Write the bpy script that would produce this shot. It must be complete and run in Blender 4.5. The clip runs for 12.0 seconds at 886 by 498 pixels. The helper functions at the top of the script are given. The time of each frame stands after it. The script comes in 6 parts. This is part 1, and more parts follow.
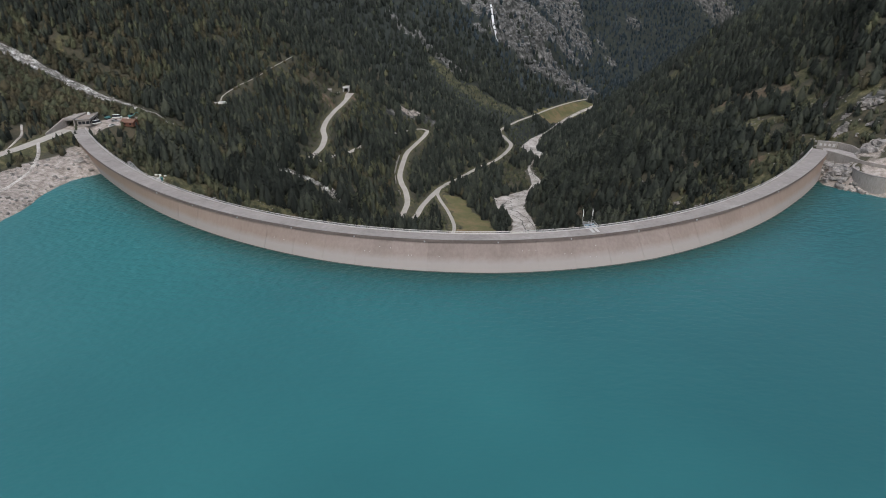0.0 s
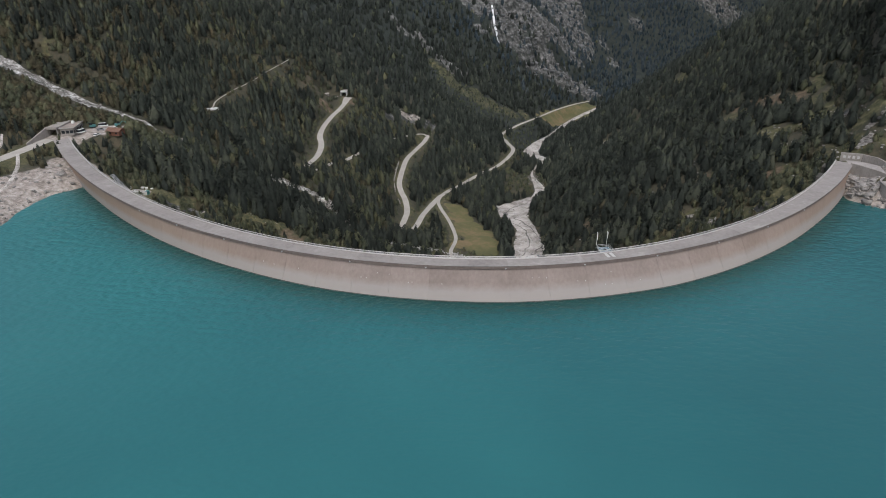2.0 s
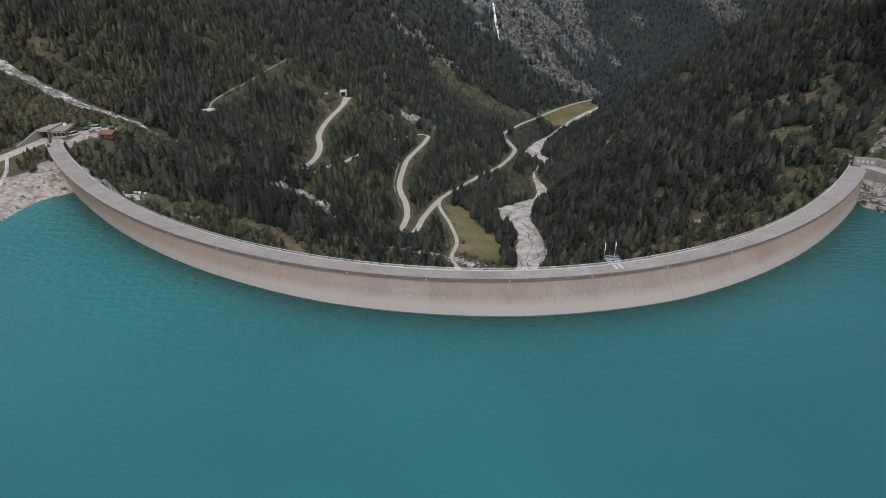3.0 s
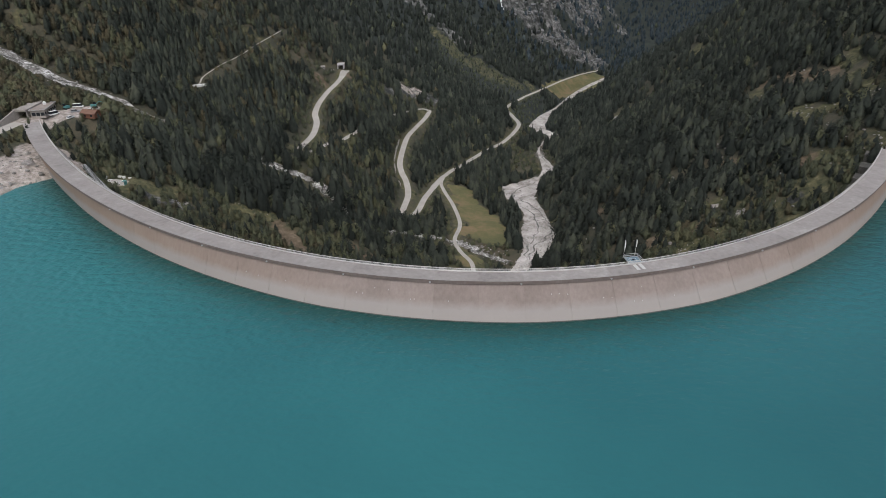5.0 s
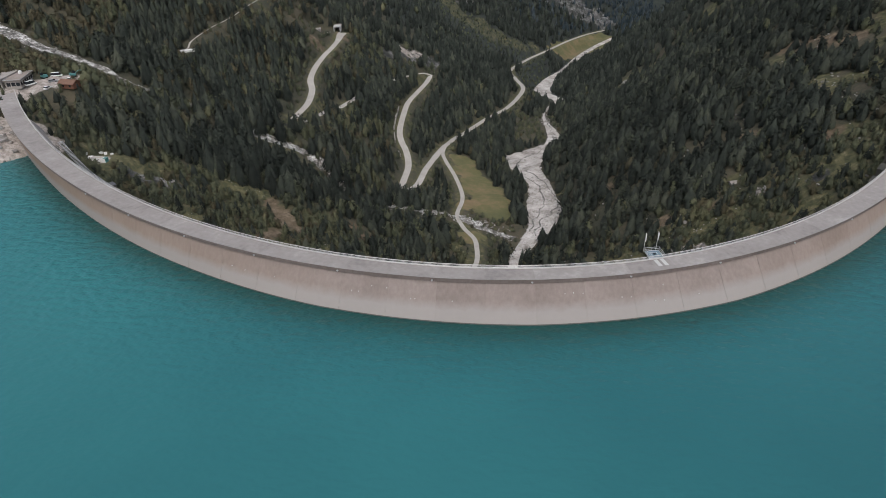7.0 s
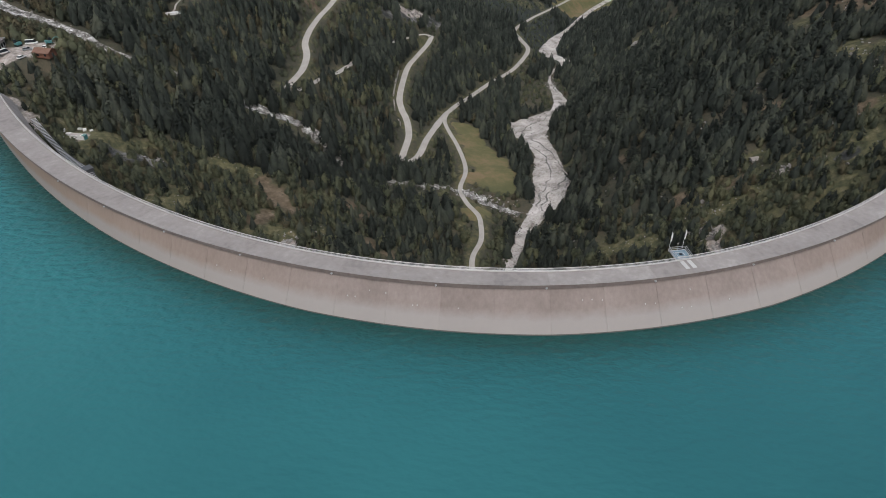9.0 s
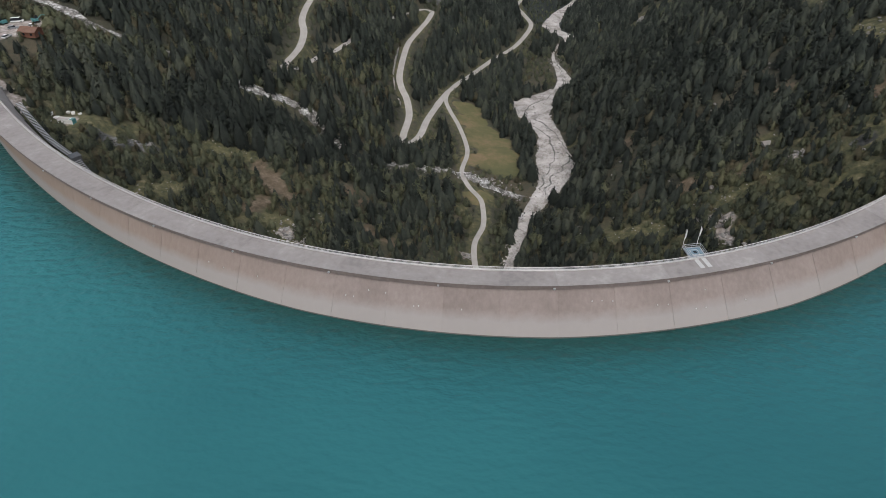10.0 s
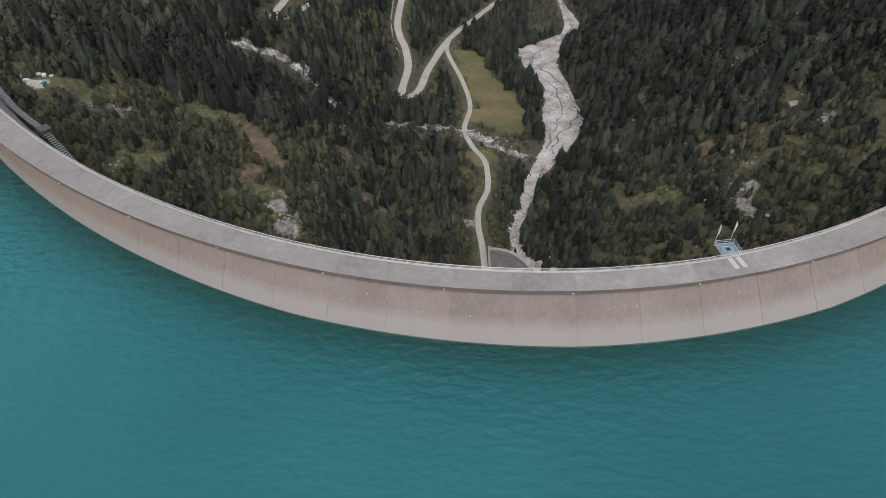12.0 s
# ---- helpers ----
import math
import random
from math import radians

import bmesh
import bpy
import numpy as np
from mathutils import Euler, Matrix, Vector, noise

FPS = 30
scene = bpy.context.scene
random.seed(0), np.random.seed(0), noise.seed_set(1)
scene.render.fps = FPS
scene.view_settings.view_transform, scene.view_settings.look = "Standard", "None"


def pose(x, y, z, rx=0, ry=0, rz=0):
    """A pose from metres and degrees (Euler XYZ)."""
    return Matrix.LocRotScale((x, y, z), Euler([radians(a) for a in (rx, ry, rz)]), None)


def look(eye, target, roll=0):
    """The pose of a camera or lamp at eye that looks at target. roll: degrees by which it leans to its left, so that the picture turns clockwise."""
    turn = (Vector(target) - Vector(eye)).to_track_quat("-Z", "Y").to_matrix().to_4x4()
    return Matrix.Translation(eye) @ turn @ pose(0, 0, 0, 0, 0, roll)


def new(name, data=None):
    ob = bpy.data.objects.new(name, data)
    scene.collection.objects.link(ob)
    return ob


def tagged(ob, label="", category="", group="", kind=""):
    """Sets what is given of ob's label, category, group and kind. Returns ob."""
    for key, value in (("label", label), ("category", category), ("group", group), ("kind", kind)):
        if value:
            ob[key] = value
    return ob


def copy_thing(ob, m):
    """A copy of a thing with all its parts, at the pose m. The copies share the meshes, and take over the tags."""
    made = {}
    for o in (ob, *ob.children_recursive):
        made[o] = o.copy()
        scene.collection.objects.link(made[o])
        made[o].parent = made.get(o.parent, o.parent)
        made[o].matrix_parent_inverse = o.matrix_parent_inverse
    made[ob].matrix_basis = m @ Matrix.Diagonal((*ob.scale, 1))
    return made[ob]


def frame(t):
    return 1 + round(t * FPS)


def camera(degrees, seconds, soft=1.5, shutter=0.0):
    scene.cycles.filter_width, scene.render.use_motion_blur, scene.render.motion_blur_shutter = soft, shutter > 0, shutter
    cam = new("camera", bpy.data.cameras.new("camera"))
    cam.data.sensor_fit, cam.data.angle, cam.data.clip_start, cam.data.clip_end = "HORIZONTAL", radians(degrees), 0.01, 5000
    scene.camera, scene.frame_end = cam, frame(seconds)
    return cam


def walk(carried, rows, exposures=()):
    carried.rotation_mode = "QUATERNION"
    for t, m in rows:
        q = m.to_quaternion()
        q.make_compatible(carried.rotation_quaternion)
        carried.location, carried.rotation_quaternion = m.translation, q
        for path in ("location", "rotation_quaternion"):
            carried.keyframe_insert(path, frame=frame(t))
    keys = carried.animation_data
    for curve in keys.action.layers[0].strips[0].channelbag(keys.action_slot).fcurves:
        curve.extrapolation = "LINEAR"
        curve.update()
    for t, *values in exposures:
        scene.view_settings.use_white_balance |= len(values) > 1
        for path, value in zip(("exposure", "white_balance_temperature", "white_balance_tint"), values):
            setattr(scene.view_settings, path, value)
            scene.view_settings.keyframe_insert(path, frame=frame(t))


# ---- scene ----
cam = camera(68.1, 12.0, soft=0.6)
# seconds, eye, a point straight ahead, roll
PATH = [
    (0, (-0.135, -8.113, 108.086), (-0.121, -6.302, 107.238), -0.8),
    (0.5, (-0.212, -3.07, 108.107), (-0.197, -1.259, 107.26), -0.8),
    (1, (-0.333, 2.174, 108.279), (-0.318, 3.985, 107.431), -0.8),
    (1.5, (-0.632, 7.476, 108.449), (-0.616, 9.286, 107.6), -0.8),
    (2, (-0.887, 12.573, 108.629), (-0.872, 14.383, 107.779), -0.8),
    (2.5, (-0.864, 17.768, 108.79), (-0.85, 19.577, 107.939), -0.8),
    (4.5, (-2.07, 38.277, 108.641), (-2.058, 40.059, 107.732), -0.8),
    (5, (-2.087, 43.515, 108.627), (-2.077, 45.281, 107.689), -0.9),
    (5.5, (-2.02, 48.618, 108.609), (-2.012, 50.369, 107.643), -0.9),
    (6, (-2.102, 53.587, 108.674), (-2.094, 55.325, 107.684), -0.9),
    (6.5, (-2.226, 58.614, 108.62), (-2.22, 60.336, 107.604), -0.9),
    (7, (-2.48, 63.412, 108.482), (-2.475, 65.119, 107.44), -1.0),
    (9, (-3.344, 83.831, 108.576), (-3.343, 85.468, 107.427), -1.1),
    (9.5, (-3.748, 88.614, 108.493), (-3.747, 90.228, 107.313), -1.1),
    (10, (-3.823, 93.522, 108.452), (-3.824, 95.114, 107.241), -1.1),
    (10.5, (-3.929, 98.44, 108.425), (-3.931, 100.008, 107.182), -1.1),
    (11, (-4.251, 103.335, 108.392), (-4.253, 104.876, 107.117), -1.2),
    (11.5, (-4.722, 108.581, 108.545), (-4.724, 110.09, 107.232), -1.2),
    (12, (-5.12, 114.206, 108.795), (-5.122, 115.679, 107.443), -1.3),
]
walk(cam, [(t, look(eye, aim, roll)) for t, eye, aim, roll in PATH])

# ---- overcast daylight ----
SUN_HEIGHT, SUN_TURN = radians(60), radians(180)
world = bpy.data.worlds.new("sky")
scene.world = world
world.use_nodes = True
wn = world.node_tree.nodes
sky = wn.new("ShaderNodeTexSky")
sky.sky_type = "NISHITA"
sky.sun_disc = False
sky.sun_elevation = SUN_HEIGHT
sky.sun_rotation = SUN_TURN
sky.dust_density = 4.0
sky.air_density = 1.0
wn["Background"].inputs[1].default_value = 0.15
# a cloud cover takes most of the blue out of the sky
cloud = wn.new("ShaderNodeHueSaturation")
cloud.inputs["Saturation"].default_value = 0.62
world.node_tree.links.new(sky.outputs[0], cloud.inputs["Color"])
world.node_tree.links.new(cloud.outputs[0], wn["Background"].inputs[0])
sun_data = bpy.data.lights.new("sun", "SUN")
sun_data.energy = 0.32
sun_data.angle = radians(50)
sun_data.color = (1.0, 0.96, 0.9)
sun = new("sun", sun_data)
sun.matrix_world = look((0, 0, 600), (math.sin(SUN_TURN) * -400, math.cos(SUN_TURN) * -400, 600 - 400 * math.tan(SUN_HEIGHT)))
scene.view_settings.exposure = 0.4

# ---- materials ----
def node(tree, kind, at=None, **inputs):
    n = tree.nodes.new(kind)
    for key, value in inputs.items():
        n.inputs[key].default_value = value
    return n


def surface(name, stops, size, fine, bump=0.0, gloss=0.8, bump_size=None, metal=0.0, stretch=(1, 1, 1), per_piece=0.0, island=0.0, detail=6.0, shine=0.3, tone=0.0):
    """A material from a ramp of colours over noise of two sizes (metres), with relief and a little variation from piece to piece."""
    m = bpy.data.materials.new(name)
    m.use_nodes = True
    t = m.node_tree
    bsdf = t.nodes["Principled BSDF"]
    bsdf.inputs["Metallic"].default_value = metal
    bsdf.inputs["Roughness"].default_value = gloss
    bsdf.inputs["Specular IOR Level"].default_value = shine
    place = t.nodes.new("ShaderNodeNewGeometry")
    mapping = t.nodes.new("ShaderNodeMapping")
    mapping.inputs["Scale"].default_value = stretch
    t.links.new(place.outputs["Position"], mapping.inputs[0])
    coarse = node(t, "ShaderNodeTexNoise", Scale=1 / size, Detail=detail, Roughness=0.6)
    small = node(t, "ShaderNodeTexNoise", Scale=1 / fine, Detail=4.0, Roughness=0.65)
    for n in (coarse, small):
        t.links.new(mapping.outputs[0], n.inputs["Vector"])
    mix = node(t, "ShaderNodeMath")
    mix.operation = "MULTIPLY_ADD"
    mix.inputs[1].default_value = 0.45
    t.links.new(small.outputs[0], mix.inputs[0])
    half = node(t, "ShaderNodeMath")
    half.operation = "MULTIPLY"
    half.inputs[1].default_value = 0.55
    t.links.new(coarse.outputs[0], half.inputs[0])
    t.links.new(half.outputs[0], mix.inputs[2])
    value = mix.outputs[0]
    for share, source in ((per_piece, "ShaderNodeObjectInfo"), (island, "ShaderNodeNewGeometry")):
        if share:
            info = t.nodes.new(source)
            add = node(t, "ShaderNodeMath")
            add.operation = "MULTIPLY_ADD"
            add.inputs[1].default_value = share
            t.links.new(info.outputs["Random" if share is per_piece and source.endswith("Info") else "Random Per Island"], add.inputs[0])
            less = node(t, "ShaderNodeMath")
            less.operation = "SUBTRACT"
            less.inputs[1].default_value = share / 2
            t.links.new(value, less.inputs[0])
            t.links.new(less.outputs[0], add.inputs[2])
            value = add.outputs[0]
    if tone:
        each = t.nodes.new("ShaderNodeAttribute")
        each.attribute_name = "tone"
        add = node(t, "ShaderNodeMath")
        add.operation = "MULTIPLY_ADD"
        add.inputs[1].default_value = tone
        t.links.new(each.outputs["Fac"], add.inputs[0])
        t.links.new(value, add.inputs[2])
        value = add.outputs[0]
    ramp = t.nodes.new("ShaderNodeValToRGB")
    while len(ramp.color_ramp.elements) < len(stops):
        ramp.color_ramp.elements.new(0.5)
    for e, (at_, colour) in zip(ramp.color_ramp.elements, stops):
        e.position = at_
        e.color = (*colour, 1)
    t.links.new(value, ramp.inputs[0])
    t.links.new(ramp.outputs[0], bsdf.inputs["Base Color"])
    if bump:
        relief = node(t, "ShaderNodeTexNoise", Scale=1 / (bump_size or fine), Detail=5.0)
        t.links.new(mapping.outputs[0], relief.inputs["Vector"])
        b = node(t, "ShaderNodeBump", Strength=0.8, Distance=bump)
        t.links.new(relief.outputs[0], b.inputs["Height"])
        t.links.new(b.outputs[0], bsdf.inputs["Normal"])
    return m


def land_material():
    """Forest floor, rough grass, mown meadow and bare rock, by the ground's shares of each."""
    m = surface("mountain_ground", [(0.3, (0.034, 0.037, 0.028)), (0.46, (0.053, 0.054, 0.038)), (0.58, (0.08, 0.072, 0.049)), (0.72, (0.11, 0.09, 0.062))], 26, 2.2, bump=0.5, gloss=0.95)
    t = m.node_tree
    bsdf = t.nodes["Principled BSDF"]
    base = next(n for n in t.nodes if n.bl_idname == "ShaderNodeValToRGB").outputs[0]
    place = t.nodes.new("ShaderNodeNewGeometry")
    kinds = t.nodes.new("ShaderNodeVertexColor")
    kinds.layer_name = "kinds"
    split = t.nodes.new("ShaderNodeSeparateColor")
    t.links.new(kinds.outputs[0], split.inputs[0])

    def layer(base, share, size, stops, low, high, fray):
        grain = node(t, "ShaderNodeTexNoise", Scale=1 / size, Detail=8.0, Roughness=0.68)
        t.links.new(place.outputs["Position"], grain.inputs["Vector"])
        ramp = t.nodes.new("ShaderNodeValToRGB")
        while len(ramp.color_ramp.elements) < len(stops):
            ramp.color_ramp.elements.new(0.5)
        for e, (at_, colour) in zip(ramp.color_ramp.elements, stops):
            e.position = at_
            e.color = (*colour, 1)
        t.links.new(grain.outputs[0], ramp.inputs[0])
        frayed = node(t, "ShaderNodeTexNoise", Scale=1 / 5.0, Detail=6.0, Roughness=0.7)
        t.links.new(place.outputs["Position"], frayed.inputs["Vector"])
        add = node(t, "ShaderNodeMath")
        add.operation = "MULTIPLY_ADD"
        add.inputs[1].default_value = fray
        t.links.new(frayed.outputs[0], add.inputs[0])
        t.links.new(share, add.inputs[2])
        edge = node(t, "ShaderNodeMapRange")
        edge.inputs["From Min"].default_value, edge.inputs["From Max"].default_value = low + fray * 0.5, high + fray * 0.5
        t.links.new(add.outputs[0], edge.inputs["Value"])
        mix = t.nodes.new("ShaderNodeMix")
        mix.data_type = "RGBA"
        t.links.new(edge.outputs[0], mix.inputs[0])
        t.links.new(base, mix.inputs[6])
        t.links.new(ramp.outputs[0], mix.inputs[7])
        return mix.outputs[2]
    # far ground painted darker and bluer with distance, standing in for haze
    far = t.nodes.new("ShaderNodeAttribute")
    far.attribute_name = "far_haze"
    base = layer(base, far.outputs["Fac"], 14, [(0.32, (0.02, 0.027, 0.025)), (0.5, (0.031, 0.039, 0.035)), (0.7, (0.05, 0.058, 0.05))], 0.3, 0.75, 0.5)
    base = layer(base, split.outputs[1], 3.5, [(0.32, (0.032, 0.036, 0.02)), (0.46, (0.07, 0.073, 0.038)), (0.58, (0.118, 0.111, 0.058)), (0.72, (0.22, 0.19, 0.13))], 0.3, 0.75, 1.3)
    bare = t.nodes.new("ShaderNodeAttribute")
    bare.attribute_name = "soil"
    base = layer(base, bare.outputs["Fac"], 4, [(0.32, (0.06, 0.048, 0.032)), (0.48, (0.115, 0.09, 0.06)), (0.6, (0.16, 0.125, 0.088)), (0.72, (0.25, 0.215, 0.17))], 0.3, 0.75, 1.0)
    base = layer(base, split.outputs[2], 22, [(0.34, (0.088, 0.096, 0.045)), (0.5, (0.118, 0.115, 0.053)), (0.6, (0.165, 0.135, 0.07)), (0.7, (0.21, 0.15, 0.09))], 0.4, 0.6, 0.15)
    base = layer(base, kinds.outputs[1], 9, [(0.34, (0.02, 0.026, 0.025)), (0.45, (0.052, 0.054, 0.051)), (0.56, (0.13, 0.132, 0.13)), (0.7, (0.29, 0.287, 0.28))], 0.35, 0.65, 1.1)
    base = layer(base, split.outputs[0], 2.6, [(0.3, (0.13, 0.116, 0.1)), (0.44, (0.25, 0.222, 0.198)), (0.56, (0.37, 0.335, 0.307)), (0.72, (0.52, 0.485, 0.455))], 0.35, 0.6, 0.6)
    t.links.new(base, bsdf.inputs["Base Color"])
    return m


GROUND = land_material()
def dam_concrete():
    """Brownish weathered concrete, paler where the lake has stood, and wet at the waterline."""
    m = surface("dam_concrete", [(0.28, (0.18, 0.148, 0.133)), (0.5, (0.238, 0.199, 0.182)), (0.72, (0.295, 0.252, 0.232))], 14, 1.1, bump=0.03, gloss=0.88, stretch=(1, 1, 0.16), per_piece=0.14)
    t = m.node_tree
    bsdf = t.nodes["Principled BSDF"]
    base = next(n for n in t.nodes if n.bl_idname == "ShaderNodeValToRGB").outputs[0]
    place = t.nodes.new("ShaderNodeNewGeometry")
    axis = t.nodes.new("ShaderNodeSeparateXYZ")
    t.links.new(place.outputs["Position"], axis.inputs[0])
    fray = node(t, "ShaderNodeTexNoise", Scale=0.22, Detail=5.0, Roughness=0.65)
    t.links.new(place.outputs["Position"], fray.inputs["Vector"])
    up = node(t, "ShaderNodeMath")
    up.operation = "MULTIPLY_ADD"
    up.inputs[1].default_value = -2.4
    t.links.new(fray.outputs[0], up.inputs[0])
    t.links.new(axis.outputs["Z"], up.inputs[2])
    # warmer and lighter colour towards both flanks
    flank = node(t, "ShaderNodeMath")
    flank.operation = "SUBTRACT"
    flank.inputs[1].default_value = 25.0
    t.links.new(axis.outputs["X"], flank.inputs[0])
    away = node(t, "ShaderNodeMath")
    away.operation = "ABSOLUTE"
    t.links.new(flank.outputs[0], away.inputs[0])
    flank_share = node(t, "ShaderNodeMapRange")
    flank_share.inputs["From Min"].default_value, flank_share.inputs["From Max"].default_value = 50, 190
    flank_share.inputs["To Max"].default_value = 0.75
    t.links.new(away.outputs[0], flank_share.inputs["Value"])
    flank_tint = t.nodes.new("ShaderNodeMix")
    flank_tint.data_type = "RGBA"
    flank_tint.inputs[7].default_value = (0.33, 0.238, 0.178, 1)
    t.links.new(flank_share.outputs[0], flank_tint.inputs[0])
    t.links.new(base, flank_tint.inputs[6])
    base = flank_tint.outputs[2]
    for low, high, colour in ((3.6, 1.4, (0.318, 0.301, 0.288)),):
        level = node(t, "ShaderNodeMapRange")
        level.inputs["From Min"].default_value, level.inputs["From Max"].default_value = low, high
        t.links.new(up.outputs[0], level.inputs["Value"])
        mix = t.nodes.new("ShaderNodeMix")
        mix.data_type = "RGBA"
        mix.inputs[7].default_value = (*colour, 1)
        part_of = node(t, "ShaderNodeMath")
        part_of.operation = "MULTIPLY"
        part_of.inputs[1].default_value = 0.8
        t.links.new(level.outputs[0], part_of.inputs[0])
        t.links.new(part_of.outputs[0], mix.inputs[0])
        t.links.new(base, mix.inputs[6])
        base = mix.outputs[2]
    wet = node(t, "ShaderNodeMapRange")
    wet.inputs["From Min"].default_value, wet.inputs["From Max"].default_value = 0.26, 0.18
    t.links.new(axis.outputs["Z"], wet.inputs["Value"])
    mix = t.nodes.new("ShaderNodeMix")
    mix.data_type = "RGBA"
    mix.inputs[7].default_value = (0.07, 0.07, 0.062, 1)
    t.links.new(wet.outputs[0], mix.inputs[0])
    t.links.new(base, mix.inputs[6])
    t.links.new(mix.outputs[2], bsdf.inputs["Base Color"])
    return m


CONCRETE = dam_concrete()
BEAM = surface("edge_beam_concrete", [(0.3, (0.15, 0.12, 0.108)), (0.5, (0.195, 0.16, 0.146)), (0.7, (0.245, 0.206, 0.19))], 9, 0.8, bump=0.02, gloss=0.9, stretch=(1, 1, 0.4))
DECKING = surface("deck_concrete", [(0.3, (0.2, 0.188, 0.184)), (0.43, (0.255, 0.238, 0.228)), (0.56, (0.292, 0.275, 0.264)), (0.7, (0.37, 0.352, 0.34))], 9, 1.6, bump=0.01, gloss=0.8, per_piece=0.12)
ASPHALT = surface("pale_asphalt", [(0.3, (0.3, 0.285, 0.26)), (0.5, (0.38, 0.36, 0.33)), (0.7, (0.46, 0.44, 0.41))], 6, 0.8, gloss=0.85)
GRAVEL = surface("river_gravel", [(0.32, (0.1, 0.09, 0.075)), (0.43, (0.28, 0.26, 0.235)), (0.52, (0.46, 0.435, 0.41)), (0.64, (0.64, 0.62, 0.6))], 9, 1.0, bump=0.5, gloss=0.85)


def lake_water():
    m = bpy.data.materials.new("turquoise_lake_water")
    m.use_nodes = True
    t = m.node_tree
    bsdf = t.nodes["Principled BSDF"]
    bsdf.inputs["Roughness"].default_value = 0.3
    bsdf.inputs["IOR"].default_value = 1.33
    place = t.nodes.new("ShaderNodeNewGeometry")
    turn = t.nodes.new("ShaderNodeMapping")
    turn.inputs["Rotation"].default_value = (0, 0, 0.25)
    turn.inputs["Scale"].default_value = (0.62, 1, 1)
    t.links.new(place.outputs["Position"], turn.inputs[0])
    murk = node(t, "ShaderNodeTexNoise", Scale=1 / 90, Detail=3.0)
    t.links.new(place.outputs["Position"], murk.inputs["Vector"])
    ramp = t.nodes.new("ShaderNodeValToRGB")
    ramp.color_ramp.elements[0].position, ramp.color_ramp.elements[0].color = 0.25, (0.018, 0.112, 0.126, 1)
    ramp.color_ramp.elements[1].position, ramp.color_ramp.elements[1].color = 0.85, (0.0285, 0.163, 0.174, 1)
    # lighter to the left: the sky's reflection put into the water colour
    lake_place = t.nodes.new("ShaderNodeSeparateXYZ")
    t.links.new(place.outputs["Position"], lake_place.inputs[0])
    left_sheen = node(t, "ShaderNodeMath")
    left_sheen.operation = "MULTIPLY_ADD"
    left_sheen.inputs[1].default_value = -0.0016
    t.links.new(lake_place.outputs["X"], left_sheen.inputs[0])
    t.links.new(murk.outputs[0], left_sheen.inputs[2])
    t.links.new(left_sheen.outputs[0], ramp.inputs[0])
    # dark green along the wall mixed into the colour, for shade and submerged face
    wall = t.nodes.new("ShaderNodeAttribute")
    wall.attribute_name = "wall_shade"
    dark_band = t.nodes.new("ShaderNodeMix")
    dark_band.data_type = "RGBA"
    dark_band.inputs[7].default_value = (0.012, 0.058, 0.053, 1)
    t.links.new(wall.outputs["Fac"], dark_band.inputs[0])
    t.links.new(ramp.outputs[0], dark_band.inputs[6])
    t.links.new(dark_band.outputs[2], bsdf.inputs["Base Color"])
    small = node(t, "ShaderNodeTexNoise", Scale=1 / 2.1, Detail=2.0, Roughness=0.45)
    large = node(t, "ShaderNodeTexNoise", Scale=1 / 4.2, Detail=2.0)
    for n in (small, large):
        t.links.new(turn.outputs[0], n.inputs["Vector"])
    b1 = node(t, "ShaderNodeBump", Strength=1.0, Distance=0.22)
    b2 = node(t, "ShaderNodeBump", Strength=1.0, Distance=0.25)
    # waves thrown back by the wall make the water choppy beside it
    chop = t.nodes.new("ShaderNodeAttribute")
    chop.attribute_name = "chop"
    for n, calm, rough_ in ((b1, 0.1, 0.85), (b2, 0.15, 0.6)):
        gain = node(t, "ShaderNodeMapRange")
        gain.inputs["To Min"].default_value, gain.inputs["To Max"].default_value = calm, rough_
        t.links.new(chop.outputs["Fac"], gain.inputs["Value"])
        t.links.new(gain.outputs[0], n.inputs["Distance"])
    t.links.new(small.outputs[0], b1.inputs["Height"])
    t.links.new(large.outputs[0], b2.inputs["Height"])
    t.links.new(b1.outputs[0], b2.inputs["Normal"])
    t.links.new(b2.outputs[0], bsdf.inputs["Normal"])
    return m


WATER = lake_water()
SPRUCE = surface("spruce_needles", [(0.22, (0.0185, 0.0222, 0.02)), (0.4, (0.028, 0.0335, 0.029)), (0.54, (0.0425, 0.051, 0.0425)), (0.74, (0.078, 0.085, 0.064))], 16, 3.0, gloss=0.95, island=0.05, shine=0.08, tone=0.19)
CLIFFROCK = surface("grey_cliff_rock", [(0.3, (0.05, 0.055, 0.056)), (0.5, (0.13, 0.137, 0.142)), (0.7, (0.28, 0.285, 0.29))], 8, 1.5, bump=0.4, gloss=0.9, island=0.2)
# haze over the far woods put into the needle colour as blue
HAZESPRUCE = surface("haze_tinted_needles", [(0.28, (0.02, 0.03, 0.036)), (0.42, (0.033, 0.046, 0.055)), (0.54, (0.048, 0.063, 0.073)), (0.72, (0.076, 0.09, 0.094))], 16, 4.0, gloss=0.95, island=0.08, shine=0.08, tone=0.14)
LEAVES = surface("broad_leaves", [(0.22, (0.045, 0.053, 0.04)), (0.42, (0.074, 0.083, 0.058)), (0.54, (0.096, 0.106, 0.067)), (0.74, (0.14, 0.14, 0.084))], 18, 3.0, gloss=0.9, island=0.1, shine=0.08, tone=0.17)
LARCH = surface("autumn_leaves", [(0.3, (0.052, 0.05, 0.036)), (0.5, (0.082, 0.076, 0.05)), (0.7, (0.12, 0.105, 0.066))], 18, 4.0, gloss=0.9, island=0.08, shine=0.08, tone=0.14)
